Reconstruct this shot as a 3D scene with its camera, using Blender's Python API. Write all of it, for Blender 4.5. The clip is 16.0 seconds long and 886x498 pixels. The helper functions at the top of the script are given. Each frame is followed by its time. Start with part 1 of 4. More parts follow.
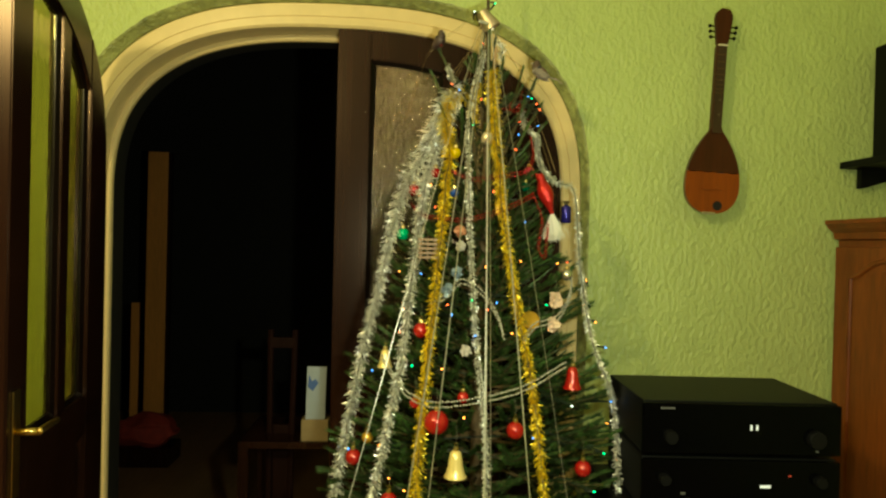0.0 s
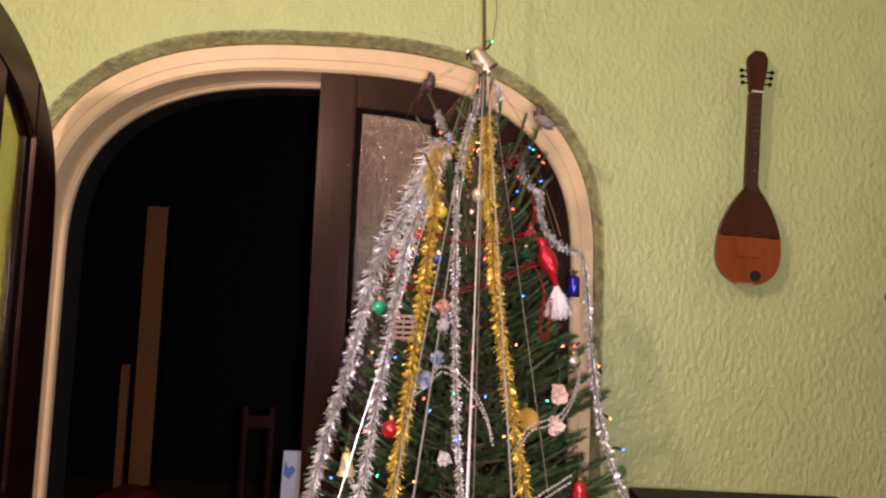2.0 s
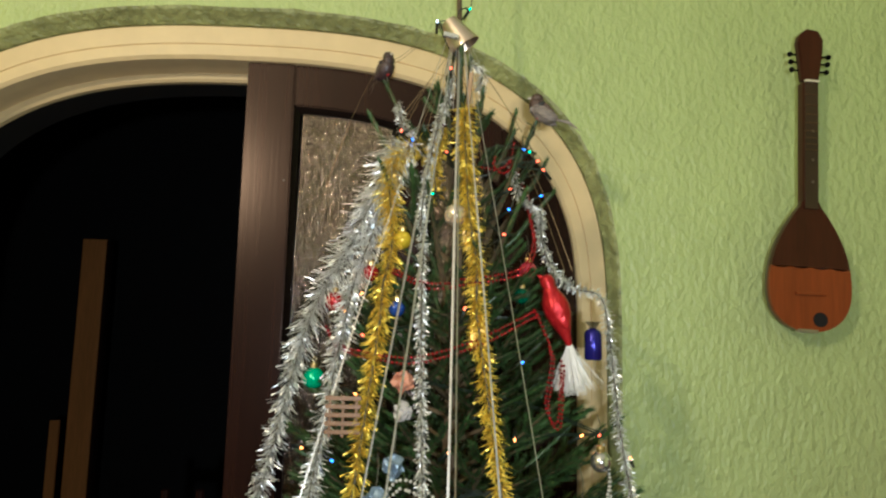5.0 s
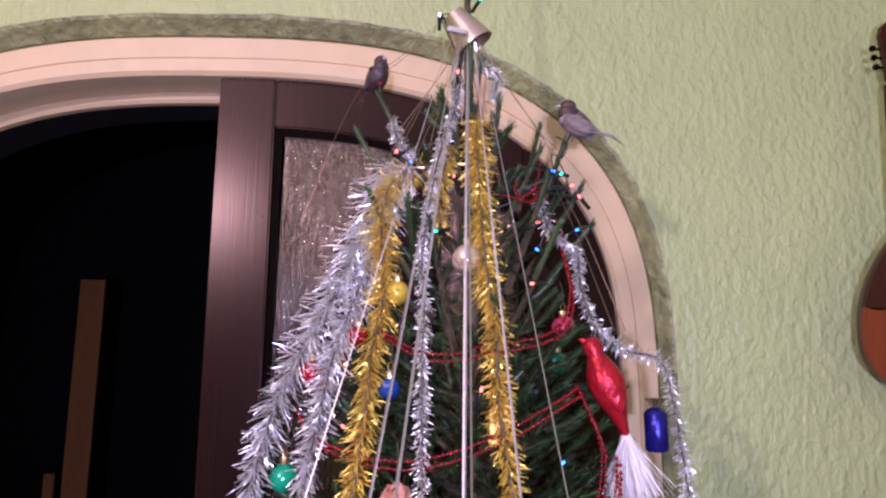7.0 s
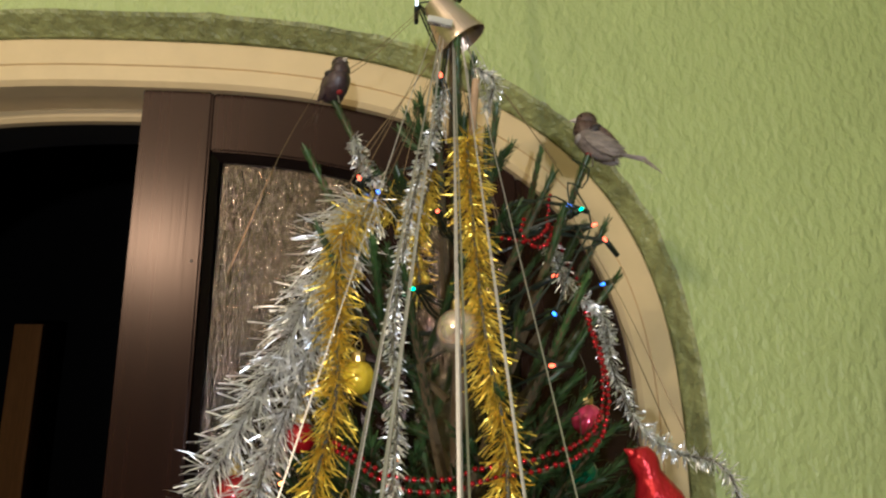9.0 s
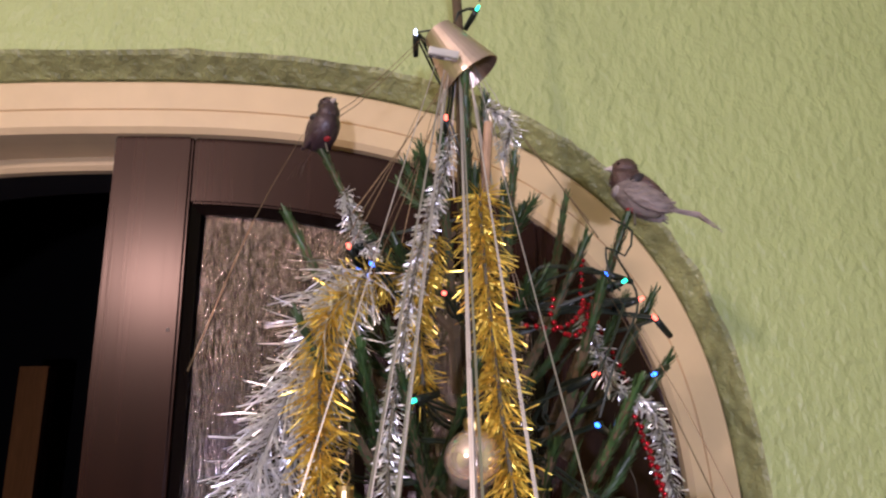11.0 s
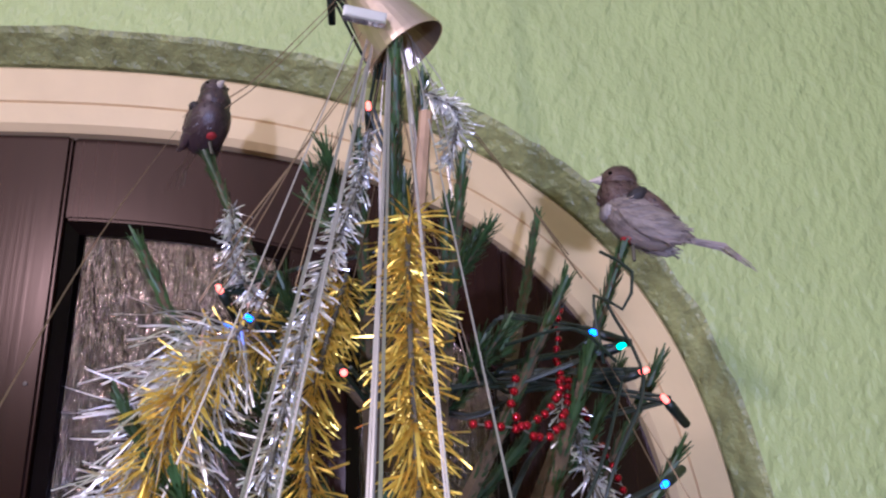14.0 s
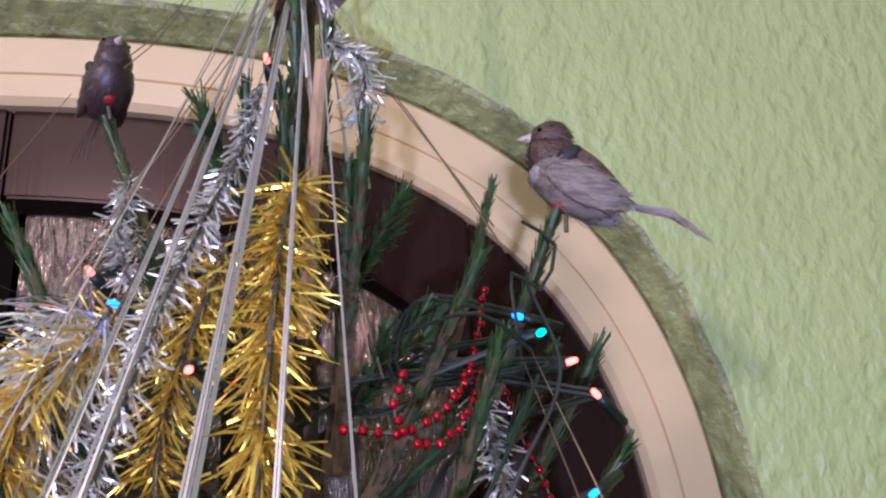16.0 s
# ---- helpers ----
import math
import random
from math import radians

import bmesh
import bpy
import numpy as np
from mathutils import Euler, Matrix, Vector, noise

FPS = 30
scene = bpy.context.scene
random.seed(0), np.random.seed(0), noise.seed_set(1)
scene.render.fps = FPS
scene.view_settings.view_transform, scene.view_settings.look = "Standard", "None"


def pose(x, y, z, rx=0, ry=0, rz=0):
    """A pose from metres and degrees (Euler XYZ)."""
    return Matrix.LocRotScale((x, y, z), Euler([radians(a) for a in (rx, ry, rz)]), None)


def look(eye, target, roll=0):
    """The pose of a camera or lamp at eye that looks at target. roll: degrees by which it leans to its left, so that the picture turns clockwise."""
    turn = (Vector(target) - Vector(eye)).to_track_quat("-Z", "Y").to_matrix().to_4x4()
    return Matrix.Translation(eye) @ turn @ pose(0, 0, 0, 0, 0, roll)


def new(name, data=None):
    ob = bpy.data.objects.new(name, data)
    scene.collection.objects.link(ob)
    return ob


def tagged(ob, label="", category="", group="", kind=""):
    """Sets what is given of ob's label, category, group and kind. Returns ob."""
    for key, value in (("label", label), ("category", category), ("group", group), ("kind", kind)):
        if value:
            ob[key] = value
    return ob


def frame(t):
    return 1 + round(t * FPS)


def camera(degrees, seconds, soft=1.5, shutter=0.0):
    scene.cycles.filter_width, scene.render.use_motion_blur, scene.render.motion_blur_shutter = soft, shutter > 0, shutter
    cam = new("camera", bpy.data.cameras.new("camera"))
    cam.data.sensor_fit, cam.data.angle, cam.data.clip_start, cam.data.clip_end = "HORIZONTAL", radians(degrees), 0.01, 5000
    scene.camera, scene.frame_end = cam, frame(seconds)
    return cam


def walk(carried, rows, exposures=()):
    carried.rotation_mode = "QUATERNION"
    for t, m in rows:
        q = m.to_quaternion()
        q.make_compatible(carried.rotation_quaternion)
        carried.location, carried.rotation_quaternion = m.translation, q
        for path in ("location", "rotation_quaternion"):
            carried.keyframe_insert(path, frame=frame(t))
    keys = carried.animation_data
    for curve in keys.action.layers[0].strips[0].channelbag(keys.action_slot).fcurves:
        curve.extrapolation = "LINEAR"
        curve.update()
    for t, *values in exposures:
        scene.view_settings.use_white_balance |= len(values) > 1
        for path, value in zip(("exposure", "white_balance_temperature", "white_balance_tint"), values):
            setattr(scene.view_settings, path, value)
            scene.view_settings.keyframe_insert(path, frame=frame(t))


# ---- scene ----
cam = camera(68.0, 16.0, soft=2.3)
PATH = [
    (0, (-0.105, 0.438, 1.472), (-0.001, 2.435, 1.454), 1.4),
    (0.5, (-0.066, 0.508, 1.481), (-0.016, 2.507, 1.522), 1.4),
    (1, (-0.008, 0.574, 1.499), (0.006, 2.573, 1.571), 1.9),
    (1.5, (0.008, 0.626, 1.504), (-0.033, 2.623, 1.59), 1.8),
    (2, (-0.007, 0.704, 1.517), (0.022, 2.698, 1.667), 2.2),
    (2.5, (-0.05, 0.807, 1.532), (0.058, 2.796, 1.717), 1.2),
    (3, (-0.07, 0.873, 1.532), (0.059, 2.862, 1.694), 0.9),
    (3.5, (-0.038, 0.916, 1.542), (0.121, 2.901, 1.727), 0.8),
    (4, (0.025, 0.989, 1.55), (0.09, 2.976, 1.769), 1.8),
    (6.5, (0.022, 1.299, 1.616), (0.164, 3.274, 1.895), 0.3),
    (7, (0.046, 1.361, 1.63), (0.082, 3.334, 1.956), 0.3),
    (7.5, (0.093, 1.435, 1.636), (0.018, 3.401, 1.995), 1.9),
    (8, (0.096, 1.468, 1.649), (0.007, 3.431, 2.022), 1.5),
    (8.5, (0.065, 1.529, 1.673), (0.091, 3.486, 2.082), 0.3),
    (9, (0.041, 1.576, 1.689), (0.169, 3.524, 2.124), -0.2),
    (11.5, (0.055, 1.71, 1.778), (0.131, 3.644, 2.282), -1.3),
    (12, (0.042, 1.746, 1.79), (0.228, 3.672, 2.294), -2.2),
    (12.5, (0.034, 1.775, 1.8), (0.31, 3.696, 2.286), -2.2),
    (13, (0.037, 1.793, 1.808), (0.328, 3.71, 2.298), -1.7),
    (13.5, (0.065, 1.819, 1.814), (0.311, 3.738, 2.32), -1.8),
    (14, (0.092, 1.832, 1.819), (0.256, 3.752, 2.354), -1.5),
    (14.5, (0.119, 1.844, 1.822), (0.25, 3.771, 2.339), -1.9),
    (15, (0.138, 1.85, 1.823), (0.247, 3.786, 2.313), -2.0),
    (15.5, (0.154, 1.859, 1.826), (0.239, 3.797, 2.313), -1.5),
    (16, (0.154, 1.877, 1.829), (0.25, 3.82, 2.294), -1.8),
]
EXPOSURES = [(0, 0.32, 9200, -28), (0.5, 0.45, 11500, 0), (1.0, 0.45, 9200, -5), (1.5, 0.45, 8800, -20), (2.0, 0.55, 6000, 44), (2.5, 0.6, 5500, 58), (3, 0.65, 6100, 68), (3.5, 0.44, 6800, -4), (4, 0.4, 5800, 10), (6.5, 0.36, 5250, -11), (7, 0.55, 4950, 60), (7.5, 0.34, 5750, 15), (8, 0.48, 5000, 51), (8.5, 0.5, 5130, 61), (9, 0.14, 5650, 11), (11.5, 0.42, 5000, 46), (12, 0.52, 4700, 49), (12.5, 0.52, 5150, 57), (13, 0.53, 5180, 63), (13.5, 0.46, 4880, 49), (14, 0.44, 4620, 40), (14.5, 0.5, 4850, 51), (15, 0.53, 5280, 59), (15.5, 0.49, 5000, 54), (16, 0.5, 4650, 39)]
walk(cam, [(t, look(eye, target, roll)) for t, eye, target, roll in PATH], EXPOSURES)

# ---- light ----
world = bpy.data.worlds.new("room_dark")
scene.world = world
world.use_nodes = True
world.node_tree.nodes["Background"].inputs[0].default_value = (0.02, 0.02, 0.025, 1)
world.node_tree.nodes["Background"].inputs[1].default_value = 0.1


def lamp(name, place, watts, colour, radius):
    data = bpy.data.lights.new(name, "POINT")
    data.energy, data.color, data.shadow_soft_size = watts, colour, radius
    ob = new(name, data)
    ob.location = place
    return ob


lamp("ceiling_lamp_light", (-1.18, 0.18, 2.42), 78, (1.0, 0.77, 0.49), 0.08)
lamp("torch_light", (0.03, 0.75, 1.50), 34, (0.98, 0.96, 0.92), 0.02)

# ---- materials ----


def mat(name, colour, rough=0.5, metal=0.0, vary=0.15, scale=30.0, bump=0.0, bump_scale=200.0, stretch=(1, 1, 1),
        coat=0.0, rnd=0.0, emit=None, emit_strength=0.0, trans=0.0, spec=None, second=None, ior=1.5, distort=0.0):
    """A node material: two scales of noise on the colour, a bump, and optional variation from object to object."""
    m = bpy.data.materials.new(name)
    m.use_nodes = True
    nt = m.node_tree
    p = nt.nodes["Principled BSDF"]
    co = nt.nodes.new("ShaderNodeTexCoord")
    mp = nt.nodes.new("ShaderNodeMapping")
    mp.inputs["Scale"].default_value = stretch
    nt.links.new(co.outputs["Object"], mp.inputs[0])
    n1 = nt.nodes.new("ShaderNodeTexNoise")
    n1.inputs["Scale"].default_value, n1.inputs["Detail"].default_value = scale, 5
    n2 = nt.nodes.new("ShaderNodeTexNoise")
    n2.inputs["Scale"].default_value, n2.inputs["Detail"].default_value = scale * 0.13, 3
    for n in (n1, n2):
        nt.links.new(mp.outputs[0], n.inputs["Vector"])
    add = nt.nodes.new("ShaderNodeMath")
    add.operation = "ADD"
    nt.links.new(n1.outputs["Fac"], add.inputs[0])
    nt.links.new(n2.outputs["Fac"], add.inputs[1])
    ramp = nt.nodes.new("ShaderNodeMapRange")
    ramp.inputs["From Min"].default_value, ramp.inputs["From Max"].default_value = 0.65, 1.35
    nt.links.new(add.outputs[0], ramp.inputs[0])
    mix = nt.nodes.new("ShaderNodeMix")
    mix.data_type = "RGBA"
    lo = [c * (1 - vary) for c in colour] if second is None else second
    hi = [min(1, c * (1 + vary)) for c in colour]
    mix.inputs[6].default_value, mix.inputs[7].default_value = (*lo, 1), (*hi, 1)
    nt.links.new(ramp.outputs[0], mix.inputs[0])
    last = mix.outputs[2]
    if rnd:
        info = nt.nodes.new("ShaderNodeObjectInfo")
        mr = nt.nodes.new("ShaderNodeMapRange")
        mr.inputs["To Min"].default_value, mr.inputs["To Max"].default_value = 1 - rnd, 1 + rnd
        nt.links.new(info.outputs["Random"], mr.inputs[0])
        hs = nt.nodes.new("ShaderNodeHueSaturation")
        nt.links.new(mr.outputs[0], hs.inputs["Value"])
        nt.links.new(last, hs.inputs["Color"])
        last = hs.outputs[0]
    nt.links.new(last, p.inputs["Base Color"])
    p.inputs["Roughness"].default_value, p.inputs["Metallic"].default_value = rough, metal
    p.inputs["Coat Weight"].default_value, p.inputs["Coat Roughness"].default_value = coat, 0.2
    p.inputs["Transmission Weight"].default_value = trans
    p.inputs["IOR"].default_value = ior
    if spec is not None:
        p.inputs["Specular IOR Level"].default_value = spec
    if emit:
        p.inputs["Emission Color"].default_value, p.inputs["Emission Strength"].default_value = (*emit, 1), emit_strength
    if bump:
        nb = nt.nodes.new("ShaderNodeTexNoise")
        nb.inputs["Scale"].default_value, nb.inputs["Detail"].default_value = bump_scale, 3
        nb.inputs["Distortion"].default_value = distort
        nt.links.new(mp.outputs[0], nb.inputs["Vector"])
        b = nt.nodes.new("ShaderNodeBump")
        b.inputs["Strength"].default_value, b.inputs["Distance"].default_value = 1.0, bump
        nt.links.new(nb.outputs["Fac"], b.inputs["Height"])
        nt.links.new(b.outputs[0], p.inputs["Normal"])
    return m


M_WALL = mat("green_plaster", (0.45, 0.53, 0.215), 0.42, vary=0.07, scale=14, bump=0.0075, bump_scale=62, stretch=(1.15, 1, 0.75), distort=0.1)
# arch edge: darker and more olive than the wall
M_BORDER = mat("rough_olive_edge", (0.27, 0.285, 0.115), 0.34, vary=0.5, scale=38, bump=0.008, bump_scale=75, stretch=(1, 1, 1))
M_TRIM = mat("cream_gloss_paint", (0.72, 0.55, 0.31), 0.32, vary=0.06, scale=25, bump=0.0006, bump_scale=40)
M_DOOR = mat("dark_stained_wood", (0.014, 0.0048, 0.0032), 0.26, vary=0.45, scale=16, bump=0.0001, bump_scale=40, stretch=(6, 6, 0.15), spec=0.37)
# warm tint puts the ceiling lamp's glow into the door's reflections
M_DOOR.node_tree.nodes["Principled BSDF"].inputs["Specular Tint"].default_value = (1.0, 0.74, 0.63, 1)
M_GLASS = mat("rippled_glass", (0.80, 0.74, 0.70), 0.075, vary=0.02, bump=0.0062, bump_scale=92, stretch=(2.0, 1, 0.42), trans=1.0, ior=1.95, distort=0.25)
# same for the panes: lamp warmth coloured into the glass reflections
M_GLASS.node_tree.nodes["Principled BSDF"].inputs["Specular Tint"].default_value = (1.0, 0.77, 0.64, 1)
M_CLEAR = mat("smooth_side_of_glass", (0.66, 0.64, 0.30), 0.04, vary=0.02, bump=0.0006, bump_scale=30, stretch=(1.5, 1.5, 0.4), trans=1.0)
# dark brown chosen so the unseen rear wall dims door and glass reflections
M_REAR = mat("dim_unseen_rear", (0.085, 0.034, 0.026), 0.7, vary=0.15, scale=10, bump=0.001, bump_scale=60)
# near-black colour paints in the shadow of the deep glass recess
M_BEADING = mat("bead_shadow_black", (0.005, 0.0026, 0.0022), 0.3, vary=0.3, scale=30, spec=0.12)
M_BRASS = mat("aged_brass", (0.62, 0.43, 0.16), 0.28, metal=1.0, vary=0.15)
M_STEEL = mat("dull_steel", (0.10, 0.09, 0.085), 0.45, metal=1.0)
M_CEIL = mat("white_ceiling_paint", (0.78, 0.78, 0.74), 0.8, vary=0.04, scale=10)
M_FLOOR = mat("brown_floor_boards", (0.22, 0.12, 0.06), 0.4, vary=0.3, scale=12, stretch=(6, 0.6, 1))
# near-black base colour in place of the hall's lack of light
M_HALL_SHADE = mat("hall_shade_black", (0.004, 0.003, 0.0026), 0.8, vary=0.2, scale=8)
M_OAK = mat("light_oak", (0.55, 0.23, 0.06), 0.5, vary=0.2, scale=20, stretch=(5, 5, 0.5))
M_CHERRY = mat("cherry_wood", (0.165, 0.040, 0.011), 0.4, vary=0.35, scale=22, stretch=(5, 5, 0.6), spec=0.3)
M_LUTE_DARK = mat("dark_mahogany_soundboard", (0.045, 0.0105, 0.005), 0.30, vary=0.3, scale=40, stretch=(6, 6, 0.5), spec=0.22)
M_LUTE = mat("orange_spruce_soundboard", (0.20, 0.042, 0.009), 0.30, vary=0.22, scale=40, stretch=(8, 8, 0.4), spec=0.25)
M_BLACK = mat("black_metal_case", (0.0030, 0.0030, 0.0033), 0.5, vary=0.2, bump=0.0002, bump_scale=600, spec=0.12)
M_BLACKGLOSS = mat("black_gloss_plastic", (0.0010, 0.0010, 0.0012), 0.16, vary=0.1, spec=0.06)
M_PALE = mat("pale_print", (0.36, 0.42, 0.52), 0.4, vary=0.05)
M_RED = mat("red_cloth", (0.25, 0.02, 0.015), 0.8, vary=0.3)

# ---- small builders ----


def link(name, verts, faces, material, parent=None, label="", smooth=False):
    me = bpy.data.meshes.new(name)
    me.from_pydata([tuple(v) for v in verts], [], faces)
    me.validate()
    me.materials.append(material)
    if smooth:
        me.polygons.foreach_set("use_smooth", [True] * len(me.polygons))
    ob = new(name, me)
    if parent:
        ob.parent = parent
    if label:
        ob["label"] = label
    return ob


def part(name, bm, material, parent=None, label="", smooth=False):
    me = bpy.data.meshes.new(name)
    bmesh.ops.recalc_face_normals(bm, faces=bm.faces)
    bm.to_mesh(me)
    bm.free()
    me.materials.append(material)
    if smooth:
        me.polygons.foreach_set("use_smooth", [True] * len(me.polygons))
    ob = new(name, me)
    if parent:
        ob.parent = parent
    if label:
        ob["label"] = label
    return ob


def thing(name, place, label, category, group="", kind=""):
    ob = new(name)
    ob.location = place
    ob.empty_display_size = 0.02
    return tagged(ob, label, category, group, kind)


def box(lo, hi, bevel=0.0, m=None):
    bm = bmesh.new()
    bmesh.ops.create_cube(bm, size=1)
    size = [b - a for a, b in zip(lo, hi)]
    mid = [(a + b) / 2 for a, b in zip(lo, hi)]
    for v in bm.verts:
        v.co = Vector([mid[k] + v.co[k] * size[k] for k in range(3)])
    if bevel:
        bmesh.ops.bevel(bm, geom=bm.edges[:], offset=bevel, segments=2, affect="EDGES", profile=0.7)
    if m is not None:
        bm.transform(m)
    return bm


def slab(points, y0, y1, bevel=0.0):
    """A flat shape in x and z, extruded from y0 to y1."""
    bm = bmesh.new()
    f = bm.faces.new([bm.verts.new((x, y0, z)) for x, z in points])
    ext = bmesh.ops.extrude_face_region(bm, geom=[f])
    bmesh.ops.translate(bm, vec=(0, y1 - y0, 0), verts=[v for v in ext["geom"] if isinstance(v, bmesh.types.BMVert)])
    if bevel:
        edges = [e for e in bm.edges if len(e.link_faces) == 2 and e.calc_face_angle(0) > 0.6]
        bmesh.ops.bevel(bm, geom=edges, offset=bevel, segments=2, affect="EDGES")
    return bm


def lathe(profile, n=24, m=None, bm=None):
    """A turned shape from (radius, height) pairs."""
    bm = bm or bmesh.new()
    rings = []
    for r, z in profile:
        if r < 1e-6:
            rings.append([bm.verts.new((0, 0, z))])
        else:
            rings.append([bm.verts.new((r * math.cos(2 * math.pi * k / n), r * math.sin(2 * math.pi * k / n), z)) for k in range(n)])
    made = [v for r in rings for v in r]
    for a, b in zip(rings, rings[1:]):
        for k in range(n):
            q = (k + 1) % n
            if len(a) == 1 and len(b) > 1:
                bm.faces.new((a[0], b[k], b[q]))
            elif len(b) == 1 and len(a) > 1:
                bm.faces.new((a[k], a[q], b[0]))
            elif len(a) > 1:
                bm.faces.new((a[k], a[q], b[q], b[k]))
    if m is not None:
        bmesh.ops.transform(bm, matrix=m, verts=made)
    return bm


def smooth_path(points, step=0.006):
    """A soft curve through the points, resampled at even steps."""
    P = [Vector(p) for p in points]
    P = [2 * P[0] - P[1]] + P + [2 * P[-1] - P[-2]]
    out = []
    for k in range(1, len(P) - 2):
        a, b, c, d = P[k - 1:k + 3]
        n = max(2, int((c - b).length / step))
        for q in range(n):
            t = q / n
            out.append(0.5 * (2 * b + (c - a) * t + (2 * a - 5 * b + 4 * c - d) * t * t + (3 * b - a - 3 * c + d) * t ** 3))
    out.append(P[-2])
    return out


def tube(points, radius, n=6, bm=None, taper=1.0):
    bm = bm or bmesh.new()
    pts = [Vector(p) for p in points]
    prev = None
    for k, p in enumerate(pts):
        d = (pts[min(k + 1, len(pts) - 1)] - pts[max(k - 1, 0)]).normalized()
        u = d.orthogonal().normalized() if prev is None else (prev_u - d * prev_u.dot(d)).normalized()
        w = d.cross(u)
        r = radius * (1 + (taper - 1) * k / max(1, len(pts) - 1))
        ring = [bm.verts.new(p + r * (u * math.cos(2 * math.pi * q / n) + w * math.sin(2 * math.pi * q / n))) for q in range(n)]
        if prev:
            for q in range(n):
                bm.faces.new((prev[q], prev[(q + 1) % n], ring[(q + 1) % n], ring[q]))
        else:
            bm.faces.new(ring[::-1])
        prev, prev_u = ring, u
    bm.faces.new(prev)
    return bm


# ---- the room ----
WALL, CX, SPRING, ROUND = 2.45, -0.345, 1.590, 2.7


def arch(a, b, y, n=140, low=0.0, ragged=0.0):
    """The outline of the arched opening, from the left foot over the top to the right foot."""
    pts = [(CX - a, y, low)]
    for k in range(n + 1):
        c = math.cos(math.pi * (1 - k / n))
        w = 1 + ragged * min(1, 4 * math.sin(math.pi * k / n) ** 2) * (noise.noise(Vector((k * 0.31, 3.0, 0))) + 0.6 * noise.noise(Vector((k * 0.83, 9.0, 0))))
        x = a * w * math.copysign(abs(c) ** (2 / ROUND), c)
        z = b * w * abs(math.sin(math.pi * k / n)) ** (2 / ROUND)
        pts.append((CX + x, y, SPRING + z))
    pts.append((CX + a, y, low))
    return pts


def loft(rows):
    verts = [p for r in rows for p in r]
    n = len(rows[0])
    return verts, [(i * n + k, i * n + k + 1, (i + 1) * n + k + 1, (i + 1) * n + k) for i in range(len(rows) - 1) for k in range(n - 1)]


LEFT, RIGHT, BACK, TOP = -2.9, 1.65, -4.8, 3.2
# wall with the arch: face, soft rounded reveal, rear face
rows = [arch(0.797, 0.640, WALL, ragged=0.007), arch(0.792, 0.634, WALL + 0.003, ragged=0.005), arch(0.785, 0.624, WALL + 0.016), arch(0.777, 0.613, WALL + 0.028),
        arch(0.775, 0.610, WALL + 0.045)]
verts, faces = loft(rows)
tagged(link("trim_arch_border", verts, faces, M_BORDER), "rough olive green edge round the arch", "wall edge", kind="structure")
verts, faces = [], []
n = len(rows[0])
for y, a, b, rag in ((WALL, 0.797, 0.640, 0.007), (WALL + 0.25, 0.720, 0.535, 0.0)):
    ring = arch(a, b, y, ragged=rag)
    base = len(verts)
    verts += ring + [(x, y, TOP) for x, _, _ in ring] + [(LEFT - 0.1, y, 0), (LEFT - 0.1, y, TOP), (RIGHT + 0.1, y, 0), (RIGHT + 0.1, y, TOP)]
    for k in range(1, n - 2):
        faces.append((base + k, base + k + 1, base + n + k + 1, base + n + k))
    faces += [(base + 2 * n, base, base + 1, base + n + 1, base + 2 * n + 1), (base + n - 1, base + 2 * n + 2, base + 2 * n + 3, base + 2 * n - 2, base + n - 2)]
wall_north = tagged(link("wall_north", verts, faces, M_WALL), "light green textured plaster wall with an arched doorway", "wall", kind="structure")

# moulded cream frame lining the arch
prof = [(-0.012, 0.060), (0.0, 0.046), (0.0, 0.030), (0.003, 0.026), (0.0330, 0.026), (0.0340, 0.029), (0.0352, 0.029), (0.0362, 0.025), (0.054, 0.025),
        (0.060, 0.031), (0.062, 0.060), (0.062, 0.104), (0.072, 0.104), (0.077, 0.109), (0.077, 0.122)]
verts, faces = loft([arch(0.775 - o, 0.610 - 1.22 * o, WALL + y) for o, y in prof])
door_frame = tagged(link("door_frame", verts, faces, M_TRIM), "cream painted moulded wooden frame round the arched doorway", "door frame", kind="structure")

